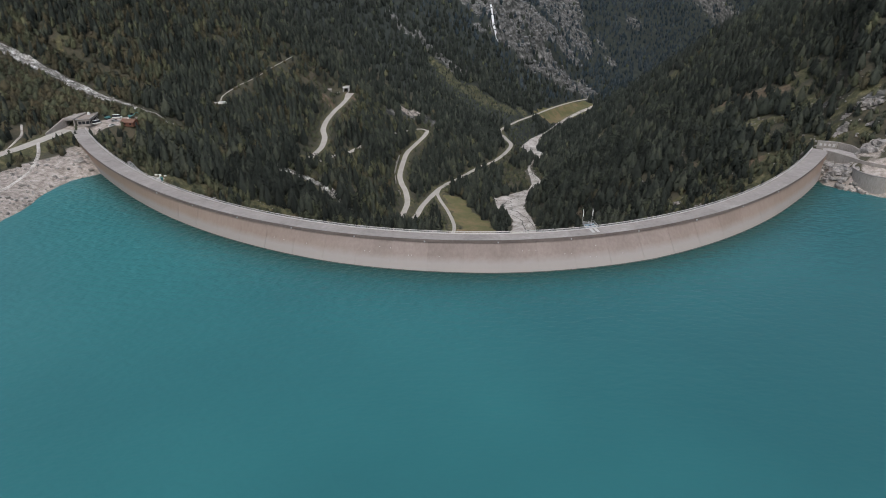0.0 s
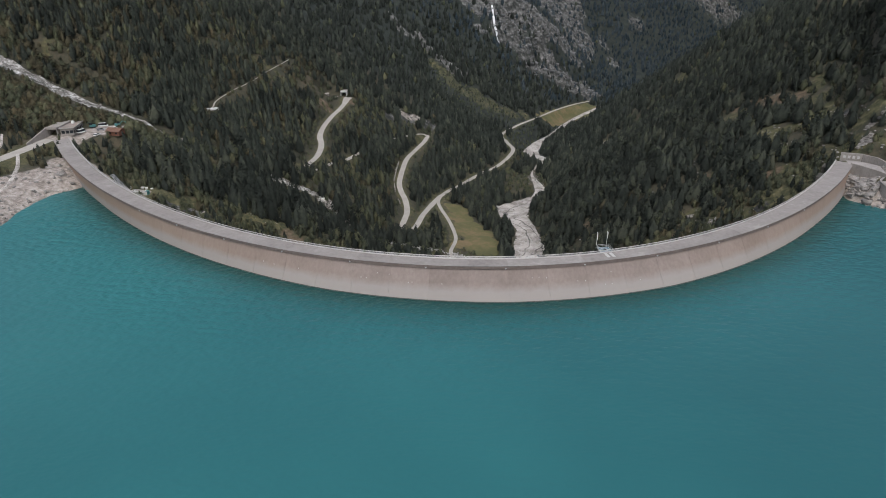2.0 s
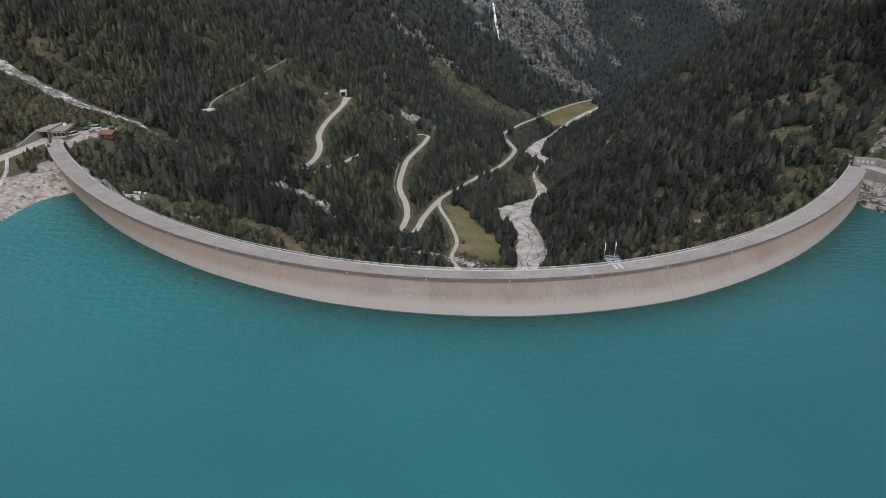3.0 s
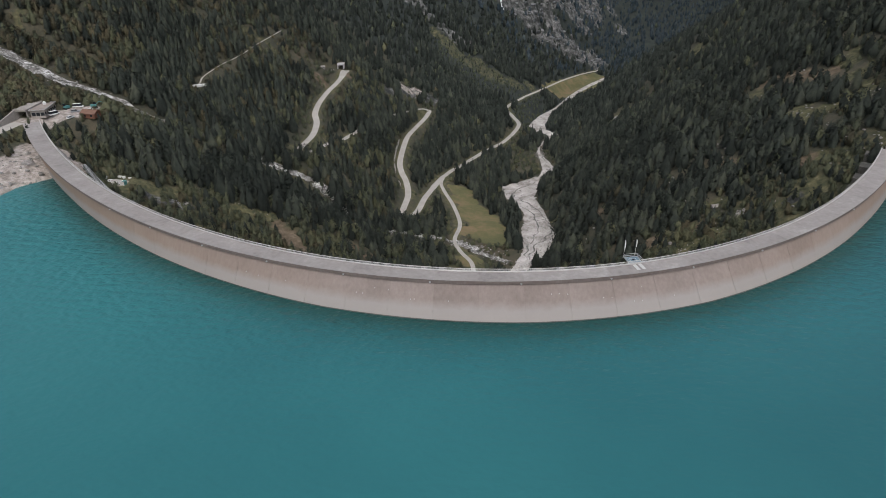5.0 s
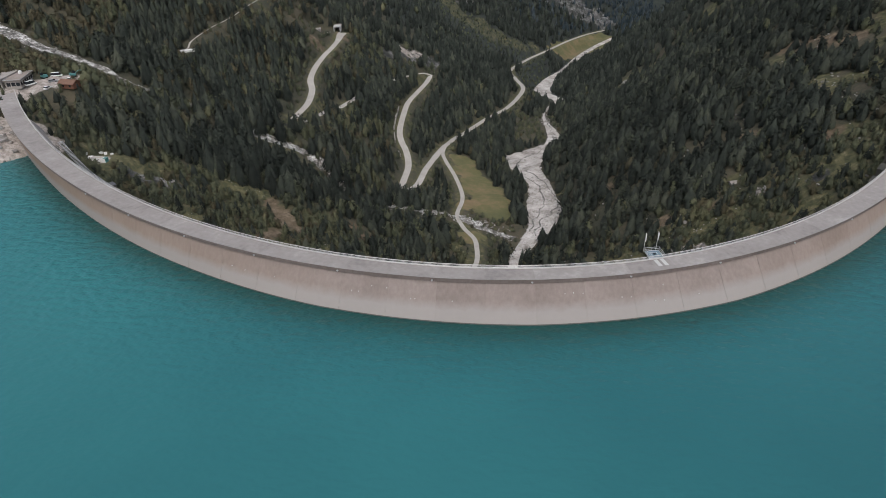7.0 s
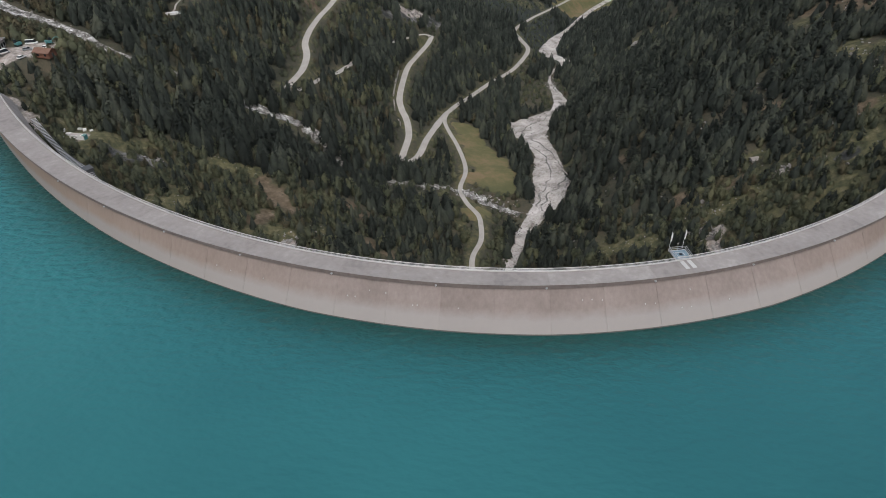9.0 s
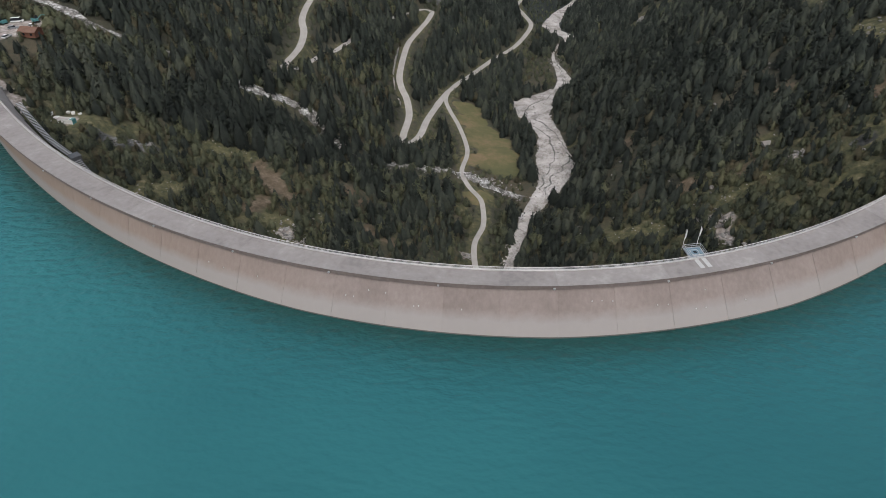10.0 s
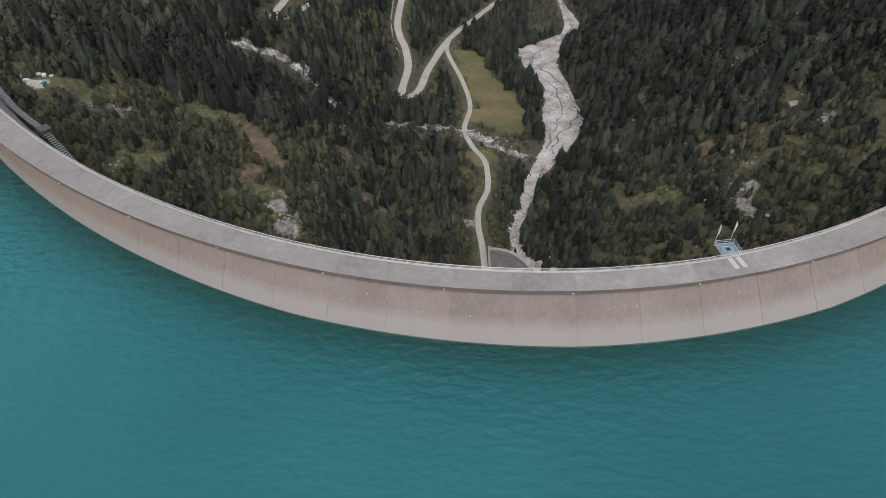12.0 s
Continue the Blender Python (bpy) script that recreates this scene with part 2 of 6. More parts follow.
RAPIDS = surface("white_rapids", [(0.42, (0.05, 0.05, 0.044)), (0.49, (0.17, 0.165, 0.15)), (0.56, (0.5, 0.495, 0.48)), (0.64, (0.82, 0.83, 0.84))], 5, 1.1, bump=0.6, gloss=0.6)
POSTSTEEL = surface("post_steel", [(0.3, (0.2, 0.205, 0.21)), (0.7, (0.32, 0.325, 0.33))], 2.0, 0.3, gloss=0.5, metal=0.3)
PLATE = surface("survey_plate_enamel", [(0.3, (0.4, 0.4, 0.39)), (0.7, (0.55, 0.55, 0.54))], 0.5, 0.1, gloss=0.5)
BARK = surface("bark", [(0.3, (0.05, 0.04, 0.032)), (0.7, (0.12, 0.1, 0.085))], 1.0, 0.15, gloss=0.95)
STONE = surface("pale_granite", [(0.28, (0.085, 0.08, 0.072)), (0.45, (0.2, 0.19, 0.178)), (0.6, (0.33, 0.315, 0.3)), (0.75, (0.48, 0.46, 0.44))], 3, 0.5, bump=0.2, gloss=0.85, island=0.2)
STEEL = surface("galvanised_steel", [(0.3, (0.42, 0.43, 0.44)), (0.7, (0.62, 0.63, 0.64))], 2.0, 0.3, gloss=0.45, metal=0.6)
DARKSTEEL = surface("dark_steel_grating", [(0.3, (0.09, 0.095, 0.1)), (0.7, (0.17, 0.175, 0.18))], 2.0, 0.3, gloss=0.5, metal=0.4)
WHITE = surface("white_paint", [(0.3, (0.62, 0.63, 0.62)), (0.7, (0.8, 0.8, 0.79))], 1.5, 0.2, gloss=0.5)
REDWOOD = surface("red_brown_boards", [(0.3, (0.16, 0.075, 0.05)), (0.7, (0.26, 0.125, 0.085))], 1.5, 0.2, gloss=0.8, stretch=(1, 1, 4))
ROOFING = surface("brown_roof", [(0.3, (0.13, 0.075, 0.055)), (0.7, (0.22, 0.13, 0.095))], 2.0, 0.3, gloss=0.85)
FLATROOF = surface("gravel_roof", [(0.3, (0.2, 0.17, 0.15)), (0.7, (0.33, 0.29, 0.26))], 3.0, 0.4, gloss=0.9)
TEAL = surface("teal_paint", [(0.3, (0.06, 0.19, 0.19)), (0.7, (0.1, 0.25, 0.245))], 1.0, 0.2, gloss=0.4)
CARGREY = surface("grey_car_paint", [(0.3, (0.2, 0.21, 0.22)), (0.7, (0.28, 0.29, 0.3))], 1.0, 0.2, gloss=0.3)
BLACKMATT = surface("black_rubber_and_bore", [(0.3, (0.015, 0.015, 0.015)), (0.7, (0.03, 0.03, 0.03))], 0.5, 0.1, gloss=0.8)
DARKGLASS = surface("window_glass", [(0.3, (0.02, 0.025, 0.03)), (0.7, (0.03, 0.035, 0.04))], 2.0, 0.5, gloss=0.08)
BLUEGLASS = surface("blue_glass_floor", [(0.3, (0.13, 0.2, 0.24)), (0.7, (0.22, 0.3, 0.34))], 1.5, 0.3, gloss=0.12)
OLDCONCRETE = surface("weathered_concrete", [(0.3, (0.2, 0.185, 0.17)), (0.5, (0.3, 0.28, 0.26)), (0.7, (0.38, 0.36, 0.335))], 5, 0.6, bump=0.02, gloss=0.9, stretch=(1, 1, 0.4))
MOSSY = surface("mossy_old_concrete", [(0.3, (0.045, 0.047, 0.038)), (0.5, (0.085, 0.083, 0.072)), (0.7, (0.16, 0.152, 0.14))], 3, 0.5, bump=0.05, gloss=0.95)
DARKCONCRETE = surface("dark_grey_concrete", [(0.3, (0.085, 0.08, 0.076)), (0.5, (0.135, 0.128, 0.122)), (0.7, (0.19, 0.18, 0.172))], 4, 0.6, gloss=0.6)
KERB = surface("pale_kerb_concrete", [(0.3, (0.4, 0.39, 0.38)), (0.7, (0.58, 0.57, 0.56))], 4, 0.4, gloss=0.85)
FOAM = surface("falling_water", [(0.3, (0.5, 0.53, 0.55)), (0.7, (0.82, 0.84, 0.85))], 6, 0.8, gloss=0.6, stretch=(1, 1, 0.15))
CREEK = surface("creek_water", [(0.3, (0.09, 0.088, 0.078)), (0.48, (0.17, 0.165, 0.15)), (0.6, (0.45, 0.44, 0.42))], 3, 0.5, gloss=0.25)

# ---- the shape of the land ----
# valley line below the dam: x, y, height
AXIS = np.array([(20, 150, -82), (25, 332, -88), (55, 430, -98), (75, 560, -111), (105, 690, -124), (140, 830, -136),
                 (250, 1100, -150), (450, 1350, -160), (800, 1650, -172), (3000, 3000, -230)], float)
# rise of the two valley sides above the valley line, by distance from it, at stations along it
AWAY = np.array([0, 15, 50, 90, 130, 180, 230, 300, 400, 600, 1000, 1800], float)
STATION = np.array([332, 430, 560, 690, 830, 1100], float)
LEFT = np.array([
    [0, 2, 20, 42, 56, 80, 98, 106, 140, 240, 480, 900],
    [0, 3, 8, 12, 50, 72, 90, 110, 150, 250, 500, 900],
    [0, 3, 9, 22, 50, 87, 124, 175, 235, 355, 600, 1000],
    [0, 4, 20, 42, 66, 100, 135, 185, 255, 390, 650, 1050],
    [0, 4, 18, 38, 62, 95, 130, 185, 260, 400, 700, 1100],
    [0, 3, 15, 45, 85, 135, 180, 240, 320, 480, 800, 1200]], float)
RIGHT = np.array([
    [0, 3, 12, 32, 58, 92, 122, 165, 230, 360, 600, 900],
    [0, 6, 36, 62, 84, 112, 140, 180, 245, 370, 620, 900],
    [0, 6, 36, 64, 90, 122, 150, 195, 260, 380, 600, 850],
    [0, 5, 20, 46, 84, 133, 178, 228, 280, 360, 500, 640],
    [0, 5, 26, 60, 98, 138, 170, 203, 236, 288, 400, 550],
    [0, 5, 25, 50, 75, 100, 120, 140, 170, 240, 380, 600]], float)
# the dam's upstream crest line: a flat curve over its chord, turned a little
DAM_TURN, DAM_U, DAM_V = radians(1.25), 27.7, 207.2
DAM_CURVE = (9.7125e-9, 1.004e-6, 2.74377e-3, -0.015531, 0.6668)
DECK = 10.0
# how far the upstream face stands out at the waterline
LEAN_AT = (-228, -180, -150, -120, -95, -60, 0, 55, 90, 135, 180)
LEAN_BY = (1.4, 0.3, -1.3, -3.0, -4.3, -6.4, -7.8, -7.5, -5.4, -2.6, -1.2)


def smooth(a, b, x):
    t = np.clip((x - a) / (b - a), 0, 1)
    return t * t * (3 - 2 * t)


def speckle(x, y, seed):
    """Value noise from 0 to 1."""
    x, y = np.asarray(x, float), np.asarray(y, float)
    xi, yi = np.floor(x), np.floor(y)
    fx, fy = x - xi, y - yi
    fx, fy = fx * fx * (3 - 2 * fx), fy * fy * (3 - 2 * fy)

    def hashed(i, j):
        h = np.sin(i * 127.1 + j * 311.7 + seed * 74.7) * 43758.5453
        return h - np.floor(h)
    top = hashed(xi, yi) * (1 - fx) + hashed(xi + 1, yi) * fx
    low = hashed(xi, yi + 1) * (1 - fx) + hashed(xi + 1, yi + 1) * fx
    return top * (1 - fy) + low * fy


def rough(x, y, size, seed, octaves=4):
    """Fractal noise from -1 to 1."""
    total, weight = 0.0, 1.0
    for k in range(octaves):
        total = total + weight * (speckle(x / size, y / size, seed + k) * 2 - 1)
        size, weight = size * 0.47, weight * 0.5
    return total / 1.9


def to_line(x, y, line):
    """Distance to a polyline, the share along it (in points), and the side (plus: right of it)."""
    best = np.full(np.shape(x), 1e9)
    along, side = np.zeros(np.shape(x)), np.ones(np.shape(x))
    for k in range(len(line) - 1):
        (ax, ay), (bx, by) = line[k][:2], line[k + 1][:2]
        dx, dy = bx - ax, by - ay
        t = np.clip(((x - ax) * dx + (y - ay) * dy) / (dx * dx + dy * dy), 0, 1)
        gap = np.hypot(x - ax - t * dx, y - ay - t * dy)
        near = gap < best
        best, along = np.where(near, gap, best), np.where(near, k + t, along)
        side = np.where(near, np.where((x - ax) * dy - (y - ay) * dx > 0, 1, -1), side)
    return best, along, side


def by_station(table, y, away):
    k = np.clip(np.interp(y, STATION, np.arange(len(STATION))), 0, len(STATION) - 1)
    low = np.minimum(k.astype(int), len(STATION) - 2)
    f = k - low
    rows = np.array([np.interp(away, AWAY, r) for r in table])
    pick = np.take_along_axis(rows.reshape(len(STATION), -1), low.reshape(1, -1), 0).reshape(low.shape)
    more = np.take_along_axis(rows.reshape(len(STATION), -1), low.reshape(1, -1) + 1, 0).reshape(low.shape)
    return pick * (1 - f) + more * f


def dam_uv(x, y):
    c, s = math.cos(DAM_TURN), math.sin(DAM_TURN)
    return x * c + y * s - DAM_U, -x * s + y * c - DAM_V


def dam_v(u):
    """The crest line at the chord place u, and its slope."""
    a, b, c, d, e = DAM_CURVE
    w = np.clip(u, -245, 200)
    slope = d + w * (2 * c + w * (3 * b + w * 4 * a))
    return e + w * (d + w * (c + w * (b + w * a))) + slope * (u - w), slope


def dam_xy(u, off=0.0):
    """A point of the crest line at the chord place u, moved downstream by off."""
    c, s = math.cos(DAM_TURN), math.sin(DAM_TURN)
    v, slope = dam_v(u)
    n = math.hypot(1, slope)
    p, q = u + DAM_U - off * slope / n, v + DAM_V + off / n
    return p * c - q * s, p * s + q * c


def dam_gap(x, y):
    """How far a place lies downstream of the crest line."""
    u, v = dam_uv(x, y)
    w, slope = dam_v(u)
    return (v - w) / np.hypot(1, slope), u


def below_dam(x, y):
    gap, along, side = to_line(x, y, AXIS)
    floor = np.interp(along, np.arange(len(AXIS)), AXIS[:, 2])
    st = np.interp(along, np.arange(len(AXIS)), AXIS[:, 1])
    rise = np.where(side > 0, by_station(RIGHT, st, gap), by_station(LEFT, st, gap))
    return floor + rise


def above_dam(x, y):
    left = np.interp(y, [-2500, -900, 150, 271, 289, 304, 312, 318.6, 330, 380, 500], [0, -420, -212, -190, -191.5, -189, -186, -180.5, -172, -160, -130])
    right = np.interp(y, [-2500, -900, 100, 230, 267, 291, 330, 400], [0, 430, 300, 222, 203, 183, 178, 150])
    out_l, out_r = left - x + 2.2 * rough(x, y, 15, 21), x - right + 1.5 * rough(x, y, 12, 22)
    bank_l = np.interp(out_l, [-60, 0, 14, 60, 75, 100, 400, 3000], [-40, 0, 4.5, 9, 10, 14, 170, 1500])
    bank_r = np.interp(out_r, [-60, 0, 12, 20, 40, 80, 400, 3000], [-40, 0, 7, 9, 16, 40, 220, 1500])
    return np.maximum(bank_l, bank_r)


def bare_height(x, y):
    n, u = dam_gap(x, y)
    w = smooth(-6, 10, n)
    z = above_dam(x, y) * (1 - w) + below_dam(x, y) * w
    far = np.hypot(x, y - 100)
    grain = smooth(0, 40, np.abs(n))
    # the spur that carries the steep stream
    z = z + 7.0 * np.exp(-((x + 248) / 28) ** 2 - ((y - 452) / 35) ** 2)
    return z + rough(x, y, 45, 3) * 3.5 * grain + rough(x, y, 260, 9) * 40 * smooth(600, 1600, far)


# ---- lines on the land: x, y ----
ROAD_MAIN = [(-84, 653), (-89, 613), (-93, 592), (-96, 562), (-96, 539), (-92, 520), (-91, 494), (-95, 466), (-94, 459), (-88, 468), (-80, 497), (-73, 521), (-61, 570),
             (-44, 618), (-29, 645), (-23, 661), (-15, 672), (-10, 673), (-13, 655), (-21, 627), (-28, 603), (-31, 579), (-33, 545), (-31, 529), (-27, 516),
             (-25, 495), (-28, 470), (-27, 461), (-21, 465), (-17, 476), (-13, 498), (-8, 517), (-3, 538), (9, 571), (20, 596), (43, 644), (63, 681), (79, 723), (90, 764),
             (86, 800), (84, 839), (114, 903), (147, 967), (190, 1049), (237, 1122), (280, 1175)]
ROAD_SIDE = [(2, 550), (0, 536), (3, 518), (8, 497), (12, 470), (12, 452), (8, 430), (11, 412), (17, 398), (18, 386), (17, 371), (12, 356), (11, 341), (12, 327), (12, 300), (10, 270)]
ROAD_SHORE = [(-330, 120), (-262, 230), (-238, 300), (-230, 327), (-226, 338), (-223.5, 350), (-221.3, 363), (-219.8, 377)]
SHORE_TRACK = [(-223, 352), (-220, 347), (-216.7, 341), (-211.5, 328), (-207.3, 313.5), (-206.2, 298), (-204.5, 284), (-206, 262)]
YARD_TRACK = [(-247, 380), (-239.5, 366), (-236.7, 356), (-233.4, 342), (-229, 332)]
PATH_HILL = [(-171, 497), (-167, 518), (-161, 539), (-153, 560), (-147, 594), (-137, 645)]
# both banks of the river's gravel bed, upstream from the dam foot
BANKS = [((34, 300), (38, 300)), ((31.3, 316), (34.7, 316)), ((25.3, 328), (28.7, 328)), ((25.6, 340), (29.4, 338.5)), ((29.2, 355), (33.8, 352.5)), ((33, 370), (38.5, 367)), ((38.5, 390), (46, 387)), ((46, 409), (57, 405)), ((52, 424), (68, 421)),
         ((53, 443), (78, 441)), ((58, 473), (80, 462)), ((62.5, 500), (79, 490)), ((59, 521), (79, 517)), ((52, 543), (78, 545)), ((49, 566), (86, 575)), ((76, 590), (97, 593)), ((90, 603), (105, 606)), ((97, 638), (109, 628)),
         ((101, 690), (104, 687)), ((111, 729), (114, 726)), ((122, 760), (139, 753)), ((107, 797), (126, 793)), ((125, 857), (140, 850)), ((157, 918), (166, 913)), ((213, 1036), (221, 1032)), ((296, 1152), (304, 1148)), ((416, 1292), (424, 1288))]
RIVER = [((l[0] + r[0]) / 2, (l[1] + r[1]) / 2) for l, r in BANKS]
STREAM = [(-340, 478), (-318, 471), (-299, 465), (-286, 463), (-266, 458), (-256, 456), (-242, 450), (-231, 446), (-218, 444), (-205, 441), (-192, 435), (-176, 427), (-150, 424), (-120, 420), (-98, 419), (-80, 421), (-70, 415), (-55, 402), (-45, 400),
          (-29, 411), (-11, 419), (6, 426), (16, 420), (28, 414), (42, 409)]


def line_heights(line, sag):
    """Heights along a line: those of the bare land, evened out."""
    pts = np.array(line, float)
    z = bare_height(pts[:, 0], pts[:, 1]) - sag
    for k in range(2):
        z[1:-1] = 0.25 * z[:-2] + 0.5 * z[1:-1] + 0.25 * z[2:]
    return np.column_stack([pts, z])


BEDS = [(line_heights(RIVER, 1.5), 11.0, 9.0), (line_heights(STREAM, 1.0), 4.0, 8.0), (line_heights(ROAD_MAIN, 0.0), 3.2, 7.0), (line_heights(ROAD_SIDE, 0.0), 2.6, 6.0),
        (line_heights(PATH_HILL, 0.0), 1.8, 4.0), (line_heights(ROAD_SHORE, 0.0), 4.5, 7.0)]
BEDS[5][0][:, 2] = 9.9
# level yards: x, y, radius, height
PADS = [(-206, 388, 11, 9.8), (-193, 398, 13, 10.0), (-223, 377, 6, 9.8), (-154, 338, 8, -8.8), (-100, 643, 11, -24.5), (-165, 502, 7, -3.0), (204, 314, 9, 9.3), (16, 294, 8, -86), (24, 304, 9, -87)]


def height(x, y):
    z = bare_height(x, y)
    # cliffs and rock steps above the far meadow and on the rib
    for cx, cy, size, lift in ((-234, 394, 9, 5), (130, 1215, 95, 45), (205, 1225, 80, 35), (10, 972, 40, 10)):
        d = np.hypot((x - cx) * 1.3, y - cy) / size
        step = np.exp(-d * d)
        z = z + lift * step * (0.6 + 0.6 * rough(x, y, 26, 31)) + step * 7 * rough(x, y, 9, 37)
    for line, half, fall in BEDS:
        gap, along, _ = to_line(x, y, line)
        w = 1 - smooth(half, half + fall, gap)
        z = z * (1 - w) + np.interp(along, np.arange(len(line)), line[:, 2]) * w
    for px, py, size, level in PADS:
        w = 1 - smooth(size, size * 1.6, np.hypot(x - px, y - py))
        z = z * (1 - w) + level * w
    # nothing stands over the crest
    n, u = dam_gap(x, y)
    on_dam = (1 - smooth(7, 16, np.abs(n - 2))) * (1 - smooth(-2, 4, np.abs(u + 22) - 206))
    return np.where(on_dam > 0, np.minimum(z, z * (1 - on_dam) + 5.5 * on_dam), z)



# ---- build: helpers ----
def link(name, verts, faces, material, parent=None, label="", flat=True):
    """One mesh object from arrays of places and faces."""
    me = bpy.data.meshes.new(name)
    me.from_pydata([tuple(map(float, v)) for v in verts], [], [tuple(map(int, f)) for f in faces])
    me.materials.append(material)
    if not flat:
        me.polygons.foreach_set("use_smooth", [True] * len(me.polygons))
    me.update()
    ob = new(name, me)
    ob.parent = parent
    return tagged(ob, label)


def grid_faces(rows, cols):
    k = np.arange(rows * cols).reshape(rows, cols)
    return np.stack([k[:-1, :-1], k[:-1, 1:], k[1:, 1:], k[1:, :-1]], -1).reshape(-1, 4)


def spread(low, high, step, far_low, far_high, growth=1.16):
    inner = list(np.arange(low, high + step, step))
    d, at = step, inner[-1]
    while at < far_high:
        d *= growth
        at += d
        inner.append(at)
    d, at = step, inner[0]
    while at > far_low:
        d *= growth
        at -= d
        inner.insert(0, at)
    return np.array(inner)


# ---- ground ----
def blob(x, y, spots):
    """How much a place belongs to a set of round patches: x, y, radius."""
    w = np.zeros(np.shape(x))
    for cx, cy, size in spots:
        w = np.maximum(w, 1 - smooth(size * 0.55, size * 1.25, np.hypot(x - cx, y - cy) + rough(x, y, 9, 51) * size * 0.35))
    return w


ROCKY = [(213, 300, 5), (219, 304, 4), (202, 300, 5), (209, 284, 9), (-35, 690, 9), (-20, 700, 9), (106, 327, 3), (111, 325, 3.5), (116, 320, 4), (113, 314, 3.5), (114, 308, 3),
         (148, 339, 3), (144, 337, 3), (-62, 296, 5), (-66, 306, 4), (7, 344, 3)]
FAR_CLIFF = [(100, 1193, 34), (128, 1177, 28), (150, 1150, 24), (189, 1259, 40), (191, 1192, 30), (211, 1175, 24), (229, 1165, 26), (250, 1185, 28), (275, 1200, 24), (150, 1225, 42), (235, 1290, 45),
             (280, 1380, 50), (240, 1400, 60), (280, 1460, 40), (62, 1170, 26), (75, 1120, 14), (110, 1140, 20), (160, 1290, 50), (159, 1138, 16), (185, 1148, 16), (219, 1153, 18)]
RIB_ROCK = [(-44, 972, 12), (-24, 975, 13), (-8, 962, 13), (8, 950, 13), (26, 950, 12), (46, 958, 11), (-62, 985, 10), (753, 1834, 60), (709, 1795, 45), (454, 1550, 22), (462, 1540, 16), (350, 1420, 15), (362, 1380, 14)]
CRAGGY = [(-47, 668, 9), (-31, 685, 9), (-23, 696, 8), (-13, 694, 8), (-8, 705, 8), (-142, 333, 4), (-134, 335, 5), (-126, 338, 5), (231, 380, 6), (234, 341, 6), (180, 690, 6), (168, 330, 4)]
GRASS_BELOW = [(-146, 334, 6), (-141, 341, 6), (-133, 346, 6), (-152, 338, 8), (-106, 357, 6), (-99, 354, 7), (-91, 356, 7), (-120, 305, 6), (-116, 309, 7), (-111, 315, 6), (-72, 312, 6), (-67, 308, 6),
               (-62, 301, 6), (-58, 296, 5), (-56, 325, 4), (-13, 403, 5), (-5, 397, 5), (0, 389, 5), (6, 382, 5), (10, 371, 4), (19, 405, 8), (21, 397, 6), (20, 300, 10), (-175, 452, 7), (-4, 470, 8), (-20, 655, 9), (-84, 505, 6)]
GRASS_BESIDE = [(76, 340, 5), (84, 337, 6), (92, 333, 6), (114, 335, 5), (120, 334, 6), (127, 333, 5), (134, 335, 5), (175, 333, 7), (175, 326, 6), (165, 327, 7), (161, 314, 5), (156, 313, 5), (190, 352, 7), (144, 360, 5)]
GRASS_SLOPE = [(203, 412, 7), (203, 403, 7), (201, 394, 7), (210, 415, 7), (215, 397, 8), (221, 401, 7), (229, 400, 8), (237, 404, 8), (264, 456, 9), (252, 450, 8), (240, 425, 9), (258, 427, 8),
               (208, 330, 8), (222, 322, 7), (226, 352, 7), (236, 352, 7), (214, 340, 6), (170, 680, 9), (178, 690, 9), (187, 700, 9), (196, 697, 9), (204, 688, 8), (264, 722, 10), (273, 734, 8), (242, 700, 9), (255, 708, 8), (297, 816, 10)]
FAR_SLOPE = [(15, 926, 18), (27, 915, 17), (38, 910, 17), (58, 909, 18), (79, 922, 19), (104, 930, 17), (128, 953, 14), (55, 929, 16), (-2, 935, 12)]
# trodden soil and red-brown heath
BARE_SOIL = [(-86, 351, 5), (-80, 345, 6), (-76, 338, 7), (-69, 334, 5), (-78, 325, 5), (-82, 317, 5), (-47, 352, 4), (-40, 348, 4), (127, 343, 4), (133, 348, 3), (139, 354, 4), (161, 388, 6), (97, 415, 6),
             (111, 355, 5), (185, 358, 6), (222, 483, 8), (233, 464, 8), (228, 477, 8), (240, 451, 8), (-37, 331, 4), (-27, 329, 4), (-102, 605, 8), (-84, 640, 7)]
FIELD = [(17, 525, 12), (17, 507, 12), (23, 492, 14), (28, 476, 16), (31, 457, 15), (32, 440, 14), (21, 446, 12), (14, 398, 8), (21, 404, 6), (11, 532, 7)]
FAR_FIELD = [(165, 985, 16), (177, 1002, 22), (190, 1020, 25), (206, 1041, 26), (222, 1062, 26), (236, 1082, 24), (250, 1103, 22), (264, 1128, 15)]


